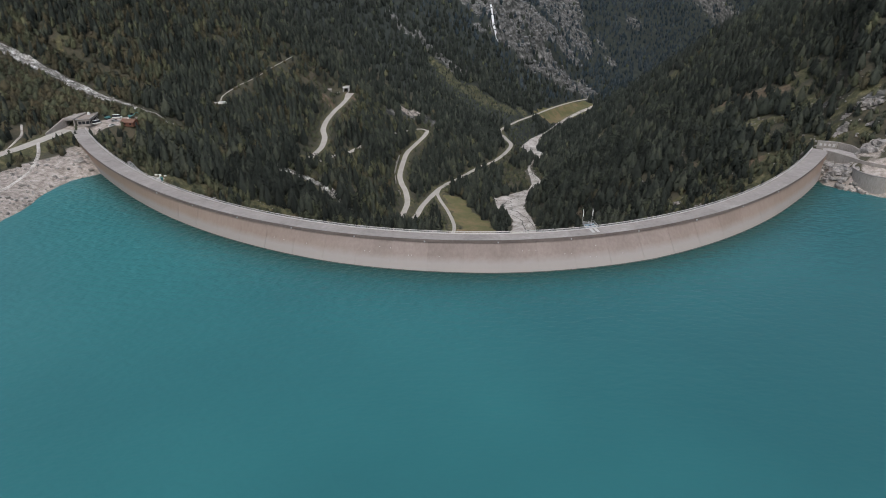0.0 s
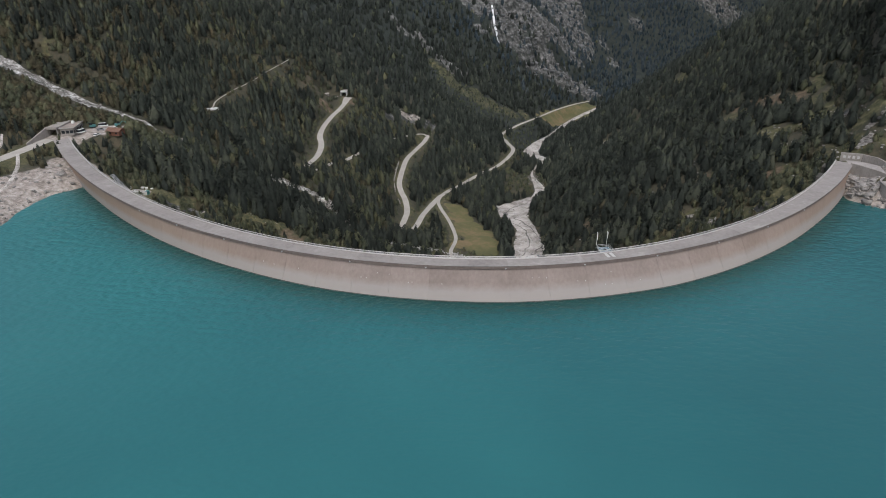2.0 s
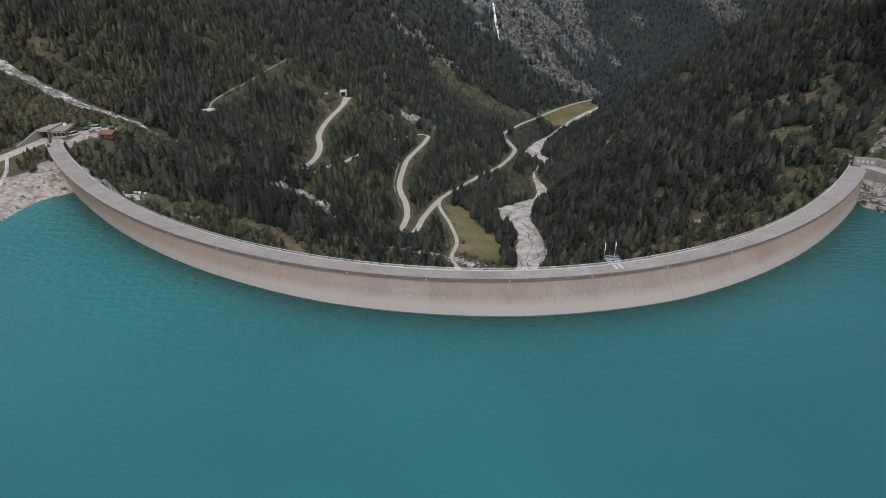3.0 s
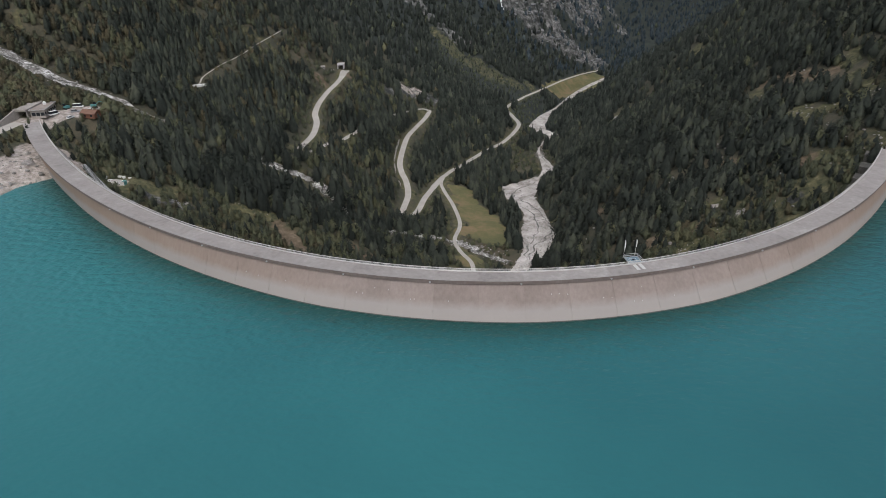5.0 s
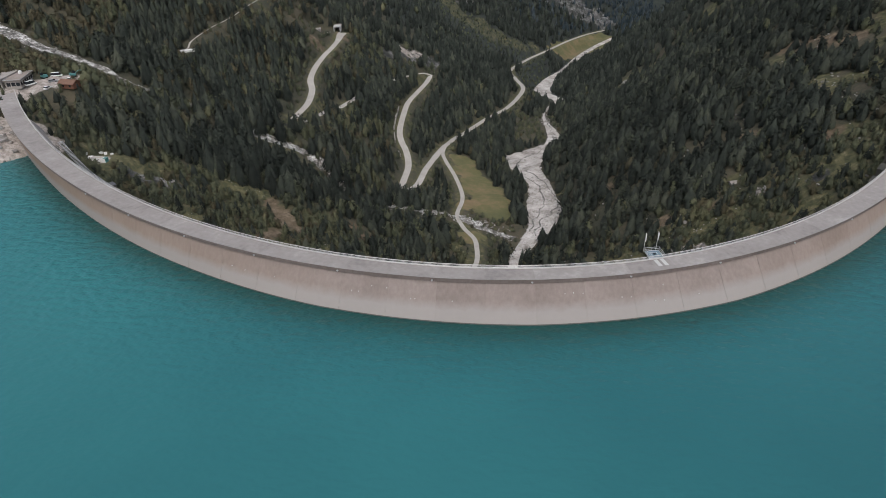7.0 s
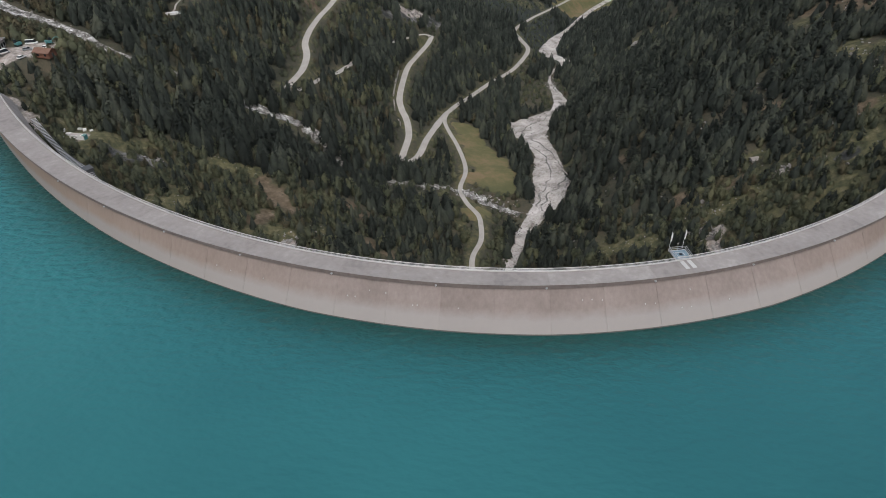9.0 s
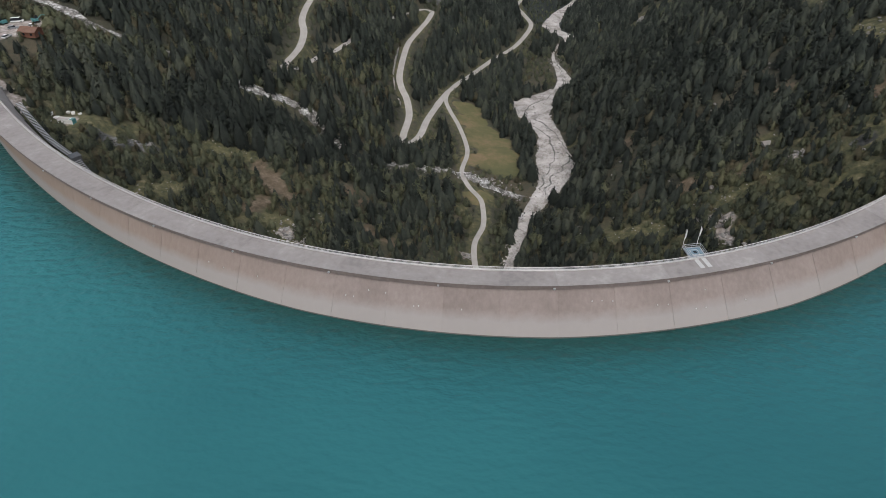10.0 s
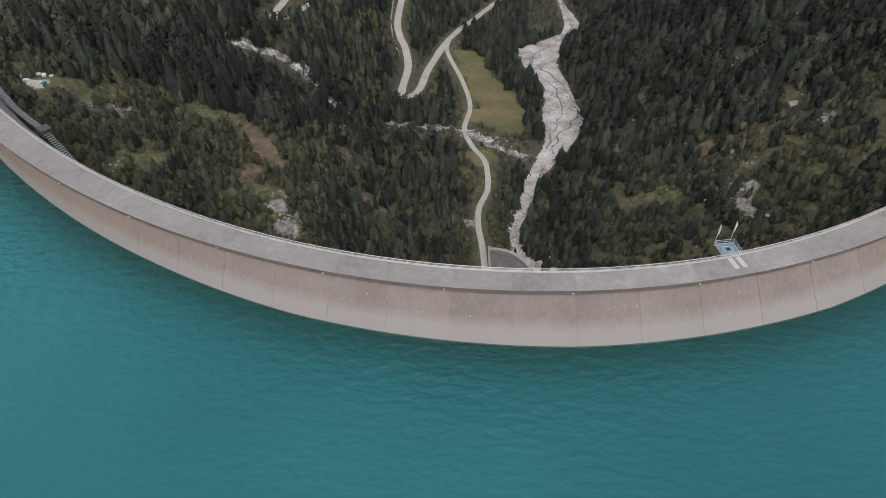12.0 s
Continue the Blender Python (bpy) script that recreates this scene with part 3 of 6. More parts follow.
def zones(x, y, z):
    """Shares of rock, of rough grass and of mown meadow in the ground."""
    out_l = np.interp(y, [-2500, -900, 150, 271, 289, 304, 312, 318.6, 335], [0, -420, -212, -190, -191.5, -189, -186, -180.5, -168]) - x
    out_r = x - np.interp(y, [-900, 100, 230, 267, 291, 320], [430, 300, 222, 203, 183, 176])
    n, u = dam_gap(x, y)
    shore = np.where(n < 4, (1 - smooth(26, 42, out_l + 8 * rough(x, y, 14, 5))) * (out_l > -20) * (y > -300), 0)
    shore = np.maximum(shore, np.where(n < 10, (1 - smooth(9, 16, out_r + 5 * rough(x, y, 12, 6))) * (out_r > -20) * (y > -300) * (1 - smooth(300, 308, y)), 0))
    # grass and bushes grow between the shore road and the bare rock
    green = np.where((x < -195) & (n < 4), 1 - smooth(2, 7, to_line(x, y, ROAD_SHORE)[0] - 9 - 5 * rough(x, y, 11, 7)), 0)
    shore = shore * (1 - green)
    rock = np.maximum(shore, blob(x, y, ROCKY))
    rock = np.maximum(rock, blob(x, y, [(-180, 333, 14), (-186, 345, 9)]))
    yard = blob(x, y, [(-206, 388, 13), (-195, 396, 13), (-223, 378, 8), (-155, 338, 4)])
    verge = 0.7 * (1 - smooth(3, 7, np.minimum(to_line(x, y, ROAD_MAIN)[0], to_line(x, y, ROAD_SIDE)[0]) + 2.5 * rough(x, y, 9, 58)))
    verge = np.maximum(verge, green * 0.75)
    open_grass = np.maximum(np.maximum(blob(x, y, GRASS_BELOW), blob(x, y, GRASS_BESIDE)), np.maximum(blob(x, y, GRASS_SLOPE), 0.62 * blob(x, y, FAR_SLOPE)))
    thin = np.where(y < 385, 0.45, 0.7) * smooth(0.3, 0.55, rough(x, y, 30, 57)) * (n > 6) * (y < 650)
    crag = np.maximum(blob(x, y, CRAGGY), np.maximum(blob(x, y, FAR_CLIFF), blob(x, y, RIB_ROCK)))
    return np.maximum(rock, yard), np.maximum(verge, np.maximum(open_grass, thin)), np.maximum(blob(x, y, FIELD), blob(x, y, FAR_FIELD)), crag


gx = spread(-330, 330, 3.0, -4200, 4200)
gy = np.concatenate([spread(190, 720, 3.3, -3000, 720), spread(726, 1330, 5.0, 726, 4200)])
X, Y = np.meshgrid(gx, gy)
Z = height(X, Y)
rock_share, grass_share, field_share, crag_share = zones(X, Y, Z)
# rough grass grows under the shrubs near the dam
grass_share = np.maximum(grass_share, 0.6 * (1 - smooth(345, 370, Y)) * np.maximum(1 - smooth(-62, -46, X), smooth(60, 75, X)) * (dam_gap(X, Y)[0] > 9))
Z = Z + crag_share * (rough(X, Y, 11, 63, 3) * 4.5 + np.abs(rough(X, Y, 26, 64)) * 14 * smooth(900, 1000, Y))
Z = Z + rock_share * rough(X, Y, 7, 61, 3) * np.where(Z > 0.3, 0.5, 0.3) * (np.hypot(X + 200, Y - 393) > 30)
ground = link("ground", np.stack([X, Y, Z], -1).reshape(-1, 3), grid_faces(len(gy), len(gx)), GROUND, flat=False)
tagged(ground, "mossy forest floor of steep alpine valley sides", "ground", kind="structure")
kinds = ground.data.color_attributes.new("kinds", "FLOAT_COLOR", "POINT")
kinds.data.foreach_set("color", np.stack([rock_share, grass_share, field_share, crag_share], -1).reshape(-1).astype(np.float32))
# haze tint of the ground colour, growing down the valley
far_haze = ground.data.attributes.new("far_haze", "FLOAT", "POINT")
far_haze.data.foreach_set("value", smooth(690, 830, Y).reshape(-1).astype(np.float32))
soil = ground.data.attributes.new("soil", "FLOAT", "POINT")
soil.data.foreach_set("value", blob(X, Y, BARE_SOIL).reshape(-1).astype(np.float32))

# ---- the lake, up to the dam's face ----
strip_us, strip_off = np.linspace(-240, 190, 60), (-1.5, 0.0, 3.0, 6.5, 11, 18, 30, 50, 85)
strip_chop = (1.0, 1.0, 0.96, 0.88, 0.76, 0.58, 0.32, 0.1, 0.0)
# painted dark band beside the wall: its shade and submerged face put into colour
strip_shade = (1.0, 1.0, 0.86, 0.55, 0.27, 0.07, 0.0, 0.0, 0.0)
places = [dam_xy(u, 0.5 + np.interp(u, LEAN_AT, LEAN_BY) - off) for off in strip_off for u in strip_us]
water_faces = [tuple(q)[::-1] for q in grid_faces(len(strip_off), len(strip_us))]
rim = [(-1500, -2600), (-1500, 450), (1500, 330), (1500, -2600)]
k0, last = len(places), (len(strip_off) - 1) * len(strip_us)
open_water = [k0, k0 + 1] + [j * len(strip_us) for j in range(len(strip_off) - 1)] + [last + j for j in range(len(strip_us))] + [(j + 1) * len(strip_us) - 1 for j in reversed(range(len(strip_off) - 1))] + [k0 + 2, k0 + 3]
water = link("water", [(x, y, 0.0) for x, y in places + rim], water_faces + [tuple(open_water[::-1])], WATER)
chop = water.data.attributes.new("chop", "FLOAT", "POINT")
chop.data.foreach_set("value", np.concatenate([np.repeat(strip_chop, len(strip_us)), np.zeros(4)]).astype(np.float32))
wall_shade = water.data.attributes.new("wall_shade", "FLOAT", "POINT")
wall_shade.data.foreach_set("value", np.concatenate([np.repeat(strip_shade, len(strip_us)), np.zeros(4)]).astype(np.float32))
tagged(water, "turquoise glacial reservoir water with small ripples", "water", kind="structure")


# ---- roads and river beds ----
def along_line(line, step):
    """A smooth curve through the points of a line, at even steps; and its right-hand direction."""
    p = np.array(line, float)
    p = np.vstack([2 * p[0] - p[1], p, 2 * p[-1] - p[-2]])
    out = []
    for k in range(1, len(p) - 2):
        n = max(2, int(np.hypot(*(p[k + 1] - p[k])) / step))
        for t in np.arange(n) / n:
            a, b, c, d = p[k - 1:k + 3]
            out.append(0.5 * (2 * b + (c - a) * t + (2 * a - 5 * b + 4 * c - d) * t * t + (3 * b - 3 * c + d - a) * t ** 3))
    out.append(p[-2])
    out = np.array(out)
    way = np.gradient(out, axis=0)
    way /= np.linalg.norm(way, axis=1)[:, None] + 1e-9
    return out, np.column_stack([way[:, 1], -way[:, 0]])


def ribbon(name, line, half, material, label, category, lift, cols=5, step=3.0, wobble=0.0, seed=0, thick=0.0, level_at=None):
    """A strip laid over the land."""
    mid, right = along_line(line, step)
    k = np.arange(len(mid))
    half = np.interp(mid[:, 1], *half) if isinstance(half, tuple) else half
    wide_l = half * (1 + wobble * rough(mid[:, 0], mid[:, 1], 17, seed))
    wide_r = half * (1 + wobble * rough(mid[:, 0], mid[:, 1], 17, seed + 20))
    verts = []
    for s in np.linspace(-1, 1, cols):
        wide = np.where(s < 0, wide_l, wide_r) * s
        q = mid + right * wide[:, None]
        z = (height(q[:, 0], q[:, 1]) if level_at is None else np.full(len(q), level_at)) + lift - (abs(s) == 1) * thick
        verts.append(np.column_stack([q, z]))
    verts = np.stack(verts, 1).reshape(-1, 3)
    ob = link(name, verts, grid_faces(len(mid), cols), material, flat=False)
    return tagged(ob, label, category, kind="structure")


ribbon("road", ROAD_MAIN, 2.3, ASPHALT, "narrow pale asphalt mountain road with hairpin bends", "road", 0.4, thick=0.3)
ribbon("road", ROAD_SIDE, 1.4, ASPHALT, "narrow pale service road leading to the dam foot", "road", 0.4, thick=0.3)
ribbon("road", ROAD_SHORE, 4.0, ASPHALT, "pale dusty road along the lake shore", "road", 0.35, thick=0.2)
ribbon("road", SHORE_TRACK, 0.9, GRAVEL, "sandy track down to the lake shore", "road", 0.3, thick=0.2, wobble=0.4)
ribbon("road", YARD_TRACK, 0.65, GRAVEL, "narrow sandy footpath above the shore road", "road", 0.35, thick=0.2, wobble=0.4)
ribbon("road", PATH_HILL, 0.52, ASPHALT, "pale gravel forest track up the hillside", "road", 0.4, thick=0.2)


def gravel_bed(cols=13):
    """The river's bed between its ragged banks, humped by gravel bars."""
    sides = [along_line([pair[k] for pair in BANKS], 1.0)[0] for k in (0, 1)]
    n = 420
    left, right = [np.column_stack([np.interp(np.linspace(0, 1, n), np.linspace(0, 1, len(e)), e[:, j]) for j in (0, 1)]) for e in sides]
    wide = np.linalg.norm(right - left, axis=1)
    verts = []
    for f in np.linspace(0, 1, cols):
        ragged = (0.1 * rough(left[:, 0], left[:, 1], 11, 71 + int(f > 0.5)) * wide + 0.8 * rough(left[:, 0], left[:, 1], 4, 73)) * (2 * f - 1)
        q = left + (right - left) * (f + ragged / np.maximum(wide, 1))[:, None]
        z = height(q[:, 0], q[:, 1]) + 0.3 + 0.45 * rough(q[:, 0], q[:, 1], 6, 77) - 0.5 * (f in (0, 1))
        verts.append(np.column_stack([q, z]))
    bed = link("riverbed", np.stack(verts, 1).reshape(-1, 3), grid_faces(n, cols), GRAVEL, flat=False)
    return tagged(bed, "pale grey gravel and boulder bed of a mountain river", "riverbed", kind="structure")


gravel_bed()
ribbon("riverbed", STREAM[:7], 5.6, RAPIDS, "rocky white bed of a steep mountain stream", "riverbed", 0.3, cols=5, step=2.0, wobble=0.95, seed=75)
ribbon("riverbed", STREAM[6:12], 3.5, RAPIDS, "narrow rocky white bed of a mountain stream", "riverbed", 0.3, cols=5, step=2.0, wobble=0.95, seed=77)
ribbon("riverbed", STREAM[11:], ([395, 415, 418, 430], [2.4, 2.6, 3.8, 2.4]), RAPIDS, "narrow rocky white bed of a stream between trees", "riverbed", 0.3, cols=5, step=2.0, wobble=0.95, seed=76)


# ---- the arch dam ----
U_LEFT, U_RIGHT, JOINT = -235.5, 177.5, 13.1


def arc_places(a, b, step):
    """Chord places between a and b, even along the crest."""
    us = np.linspace(a, b, 4000)
    run = np.concatenate([[0], np.cumsum(np.hypot(np.diff(us), np.diff(dam_v(us)[0])))])
    n = max(2, int(round(run[-1] / step)) + 1)
    return np.interp(np.linspace(0, run[-1], n), run, us)


# the roadway widens towards both ends
WIDE_AT = (-236, -200, -150, -100, -60, 0, 30, 75, 100, 140, 178)
WIDE_BY = (2.1, 2.1, 1.5, 0.9, 0.35, -0.15, -0.15, 0.75, 1.15, 1.9, 1.9)


def widened(u):
    return float(np.interp(u, WIDE_AT, WIDE_BY))


def sweep(us, profile, closed=True, leaning=False):
    """Verts and faces of a profile (off, z) drawn along the crest at the chord places us."""
    verts = []
    for u in us:
        lean = np.interp(u, LEAN_AT, LEAN_BY) if leaning else 0.0
        for off, z in profile:
            off = off + widened(u) if off > 4.8 else off
            verts.append((*dam_xy(u, off + lean * (8.9 - z) * 0.1124 if z < 8.9 and off < 4.8 else off), z))
    m, faces = len(profile), []
    for i in range(len(us) - 1):
        for j in range(m if closed else m - 1):
            k = (j + 1) % m
            faces.append((i * m + j, i * m + k, (i + 1) * m + k, (i + 1) * m + j))
    if closed:
        faces.append(tuple(range(m))[::-1])
        faces.append(tuple((len(us) - 1) * m + j for j in range(m)))
    return verts, faces


dam = tagged(new("arch_dam"), "long curved concrete arch dam with pale water-stained face", "dam")
joints = arc_places(U_LEFT, U_RIGHT, JOINT)
levels = [8.9, 6, 3, 0.6, -2, -6, -14, -30]
profile = [(0.6, 9.6)] + [(0.5, z) for z in levels] + [(14, -95), (15, -60), (10, -20), (6.0, 0), (5.2, 8.9), (5.2, 9.0)]
for a, b in zip(joints[:-1], joints[1:]):
    gap = (b - a) * 0.003
    link("block", *sweep(np.linspace(a + gap, b - gap, 5), profile, leaning=True), CONCRETE, dam)
link("core", *sweep(arc_places(U_LEFT + 0.3, U_RIGHT - 0.3, 4), [(o + (0.12 if i <= len(levels) else -0.12), z) for i, (o, z) in enumerate(profile)], leaning=True), CONCRETE, dam)
for a, b in zip(joints[:-1], joints[1:]):
    gap = (b - a) * 0.0005
    link("deck_slab", *sweep(np.linspace(a + gap, b - gap, 6), [(-0.3, 9.95), (-0.3, DECK), (0.35, DECK), (0.9, DECK - 0.06), (5.15, DECK - 0.06), (5.2, DECK + 0.1), (5.6, DECK + 0.1), (5.6, 9.0), (0.6, 8.95), (0.6, 9.95)]), DECKING, dam)
link("edge_beam", *sweep(arc_places(U_LEFT, U_RIGHT, 4), [(-0.15, 9.945), (0.3, 9.945), (0.3, 8.86), (-0.15, 8.86)]), BEAM, dam, "dark brown stained edge beam")
link("kerb", *sweep(arc_places(U_LEFT, U_RIGHT, 3), [(5.17, DECK - 0.05), (5.17, DECK + 0.22), (5.63, DECK + 0.22), (5.63, DECK - 0.2)]), KERB, dam, "pale kerb under the railing")
dam["label"] = "long curved concrete arch dam with brown-stained face and grey roadway"

# the railing along the downstream edge
railing = tagged(new("railing"), "galvanised steel railing along the dam crest", "railing")
post_shape = ([(x, y, z) for z in (0, 0.82) for x, y in ((-0.04, -0.04), (0.04, -0.04), (0.04, 0.04), (-0.04, 0.04))],
              [(0, 1, 5, 4), (1, 2, 6, 5), (2, 3, 7, 6), (3, 0, 4, 7), (4, 5, 6, 7)])
first = link("post", *post_shape, POSTSTEEL, railing)
post_mesh = first.data
bpy.data.objects.remove(first)
for u in arc_places(U_LEFT + 1, U_RIGHT - 1, 2.05)[:296]:
    post = new("post", post_mesh)
    post.parent = railing
    post.location = (*dam_xy(u, 5.4 + widened(u)), DECK + 0.2)
for z, r in ((0.97, 0.11), (0.65, 0.04), (0.35, 0.04)):
    link("rail", *sweep(arc_places(U_LEFT + 0.5, U_RIGHT - 0.5, 2.0), [(5.4 - r, DECK + z), (5.4, DECK + z + r * 1.2), (5.4 + r, DECK + z), (5.4, DECK + z - r)]), KERB if z > 0.9 else STEEL, railing)


# ---- small things on the dam ----
def box(cx, cy, cz, sx, sy, sz, turn=0.0, taper=1.0):
    """Verts and faces of a box standing on cz, turned about its middle, narrowed at the top by taper."""
    c, s = math.cos(turn), math.sin(turn)
    verts = []
    for z, k in ((0, 1.0), (sz, taper)):
        for x, y in ((-1, -1), (1, -1), (1, 1), (-1, 1)):
            px, py = x * sx / 2 * k, y * sy / 2 * k
            verts.append((cx + px * c - py * s, cy + px * s + py * c, cz + z))
    return verts, [(3, 2, 1, 0), (0, 1, 5, 4), (1, 2, 6, 5), (2, 3, 7, 6), (3, 0, 4, 7), (4, 5, 6, 7)]


def joined(*pieces):
    verts, faces = [], []
    for v, f in pieces:
        faces += [tuple(i + len(verts) for i in face) for face in f]
        verts += list(v)
    return verts, faces


def tube(a, b, r, sides=6):
    """A rod from a to b."""
    a, b = Vector(a), Vector(b)
    d = (b - a).normalized()
    side = d.orthogonal().normalized()
    up = d.cross(side)
    verts = [tuple(p + (side * math.cos(k) + up * math.sin(k)) * r) for p in (a, b) for k in [2 * math.pi * j / sides for j in range(sides)]]
    faces = [(j, (j + 1) % sides, sides + (j + 1) % sides, sides + j) for j in range(sides)]
    return verts, faces + [tuple(range(sides))[::-1], tuple(range(sides, 2 * sides))]


def face_off(u, z):
    return 0.5 + np.interp(u, LEAN_AT, LEAN_BY) * (8.9 - z) * 0.1124


# survey plates on the upstream face: chord place, height
for u, z in ((-49.8, 4.8), (-47.9, 4.8), (-44.5, 6.4), (-40.4, 6.3), (-33.6, 4.5), (-32.5, 4.6), (-22.6, 4.6), (7.2, 6.3), (9.5, 6.3), (12.0, 6.1), (22.4, 4.7), (24.9, 4.6), (34.3, 6.3), (33.8, 3.1), (31.4, 3.2), (43.9, 3.2), (-72.4, 4.7), (-86.1, 4.7), (-81.8, 4.5)):
    px, py = dam_xy(u, face_off(u, z) - 0.05)
    link("survey_plate", *box(px, py, z - 0.2, 0.2, 0.2, 0.3, math.atan(dam_v(u)[1])), PLATE, dam)
for u in arc_places(-150, 120, 26.2):
    px, py = dam_xy(u + 4, -0.3)
    link("bracket", *joined(box(px, py, 9.05, 0.5, 0.45, 0.22, math.atan(dam_v(u)[1])), box(px, py, 8.85, 0.16, 0.4, 0.2, math.atan(dam_v(u)[1]))), STEEL, dam)


def viewing_platform():
    """A steel-framed glass platform that hangs out over the downstream side."""
    base = tagged(new("viewing_platform"), "small steel viewing platform with blue glass floor beyond the railing", "platform")
    u0, wide, out = 35.9, 4.3, 3.9
    px, py = dam_xy(u0, 5.6 + widened(u0) + out / 2)
    turn = math.atan(dam_v(u0)[1]) - 0.08
    base.matrix_world = Matrix.Translation((px, py, DECK + 0.05)) @ Matrix.Rotation(turn, 4, "Z")
    link("floor", *box(0, 0, 0, wide - 0.3, out - 0.3, 0.08), BLUEGLASS, base, "bluish glass floor panel")
    link("floor_frame", *joined(box(0, -out / 2 + 0.1, -0.15, wide, 0.2, 0.3), box(0, out / 2 - 0.1, -0.15, wide, 0.2, 0.3), box(-wide / 2 + 0.1, 0, -0.15, 0.2, out - 0.4, 0.3), box(wide / 2 - 0.1, 0, -0.15, 0.2, out - 0.4, 0.3)), STEEL, base)
    link("inner_frame", *joined(box(0, -0.9, 0.09, 2.0, 0.12, 0.06), box(0, 0.9, 0.09, 2.0, 0.12, 0.06), box(-0.94, 0, 0.09, 0.12, 1.68, 0.06), box(0.94, 0, 0.09, 0.12, 1.68, 0.06)), STEEL, base)
    link("hatch", *box(0.1, 0.05, 0.085, 0.8, 0.8, 0.05), DARKGLASS, base, "dark square viewing hatch")
    for x, y in ((-1, -1), (1, -1), (1, 1), (-1, 1), (0, 1), (-1, 0), (1, 0)):
        link("post", *tube((x * wide / 2, y * out / 2, 0), (x * wide / 2, y * out / 2, 1.15), 0.05), STEEL, base)
    for a, b in (((-1, -1), (-1, 1)), ((-1, 1), (1, 1)), ((1, 1), (1, -1))):
        for z in (1.15, 0.6):
            link("rail", *tube((a[0] * wide / 2, a[1] * out / 2, z), (b[0] * wide / 2, b[1] * out / 2, z), 0.05), STEEL, base)
    for x in (-1.2, 1.2):
        link("bracket", *tube((x, -out / 2, -2.4), (x, out / 2 - 0.4, -0.15), 0.1), STEEL, base)


viewing_platform()


def flagpole(x, y, z, droop):
    pole_ = tagged(new("flagpole"), "thin pale flagpole with limp white flag beside the platform", "flagpole", group="flagpoles at the platform")
    pole_.location = (x, y, z)
    link("pole", *tube((0, 0, 0), (0, 0, 6.0), 0.045, 8), WHITE, pole_)
    link("finial", *tube((0, 0, 6.0), (0, 0, 6.15), 0.1, 8), WHITE, pole_)
    rows_, cols = 9, 6
    cloth = []
    for i in range(rows_):
        for j in range(cols):
            f, g = i / (rows_ - 1), j / (cols - 1)
            reach = g * (0.32 - 0.14 * f)
            cloth.append((0.07 + reach * 0.9, 0.14 * math.sin(g * 9 + f * 3 + droop) * g, 5.9 - f * 2.4 - g * g * 0.35))
    shape = [tuple(q) for q in grid_faces(rows_, cols)]
    back = [(x_, y_ + 0.02, z_) for x_, y_, z_ in cloth]
    link("flag", *joined((cloth, shape), (back, [q[::-1] for q in shape])), WHITE, pole_, "limp white flag")


for u, k in ((33.3, 0.0), (37.3, 1.7)):
    px, py = dam_xy(u + 0.1, 9.4 + widened(u))
    flagpole(px, py, DECK + 0.05, k)
for u in (34.6, 36.5):
    stripe = link("pale_strip", *sweep(np.linspace(u - 0.55 + 0.3, u + 0.55 + 0.3, 3), [(1.7, DECK - 0.058), (1.7, DECK - 0.03), (5.1, DECK - 0.03), (5.1, DECK - 0.058)]), PLATE)
    tagged(stripe, "white walkway strip laid across the dam roadway", "walkway strip", group="strips at the platform")


def info_board(u):
    px, py = dam_xy(u, 5.0)
    board = tagged(new("info_board"), "small grey information board on posts at the railing", "sign", group="boards at the railing")
    board.matrix_world = Matrix.Translation((px, py, DECK - 0.1)) @ Matrix.Rotation(math.atan(dam_v(u)[1]), 4, "Z")
    for x in (-0.3, 0.3):
        link("post", *tube((x, 0, 0), (x, 0, 1.3), 0.04), STEEL, board)
    link("panel", *box(0, 0, 1.0, 0.8, 0.06, 0.5), POSTSTEEL, board)


for u in (10.4, 19.9):
    info_board(u)


# ---- the yard at the dam's end ----
def level(x, y):
    return float(height(np.array([float(x)]), np.array([float(y)]))[0])


def tunnel_gallery():
    """A concrete portal with a sloping wing wall and a flat slab over the road."""
    g = tagged(new("tunnel_gallery"), "grey concrete tunnel portal with long sloping wing wall", "tunnel portal")
    wall = [(-226.3, 366.5, 9.4), (-225.5, 366.5, 9.4), (-225.5, 366.5, 11.0), (-226.3, 366.5, 11.0), (-223.9, 385, 9.4), (-223.1, 385, 9.4), (-223.1, 385, 15.4), (-223.9, 385, 15.4)]
    link("wing_wall", wall, [(0, 3, 2, 1), (4, 5, 6, 7), (0, 1, 5, 4), (1, 2, 6, 5), (2, 3, 7, 6), (3, 0, 4, 7)], OLDCONCRETE, g)
    link("side_wall", *box(-218.2, 390, 9.4, 0.6, 11, 4.8), OLDCONCRETE, g)
    link("inner_wall", *box(-223.3, 392, 9.4, 0.6, 13, 4.8), OLDCONCRETE, g)
    link("end_wall", *box(-220.8, 402, 9.4, 5.4, 0.6, 4.8), OLDCONCRETE, g)
    link("roof_slab", *box(-220.9, 393.2, 14.2, 6.4, 18.4, 0.7), OLDCONCRETE, g)
    link("fascia", *box(-220.9, 383.6, 14.1, 6.6, 0.5, 1.3), OLDCONCRETE, g, "pale concrete beam over the opening")
    for x in (-222.4, -220.9, -219.4):
        link("lamp", *box(x, 387, 13.9, 0.5, 0.3, 0.2), WHITE, g)


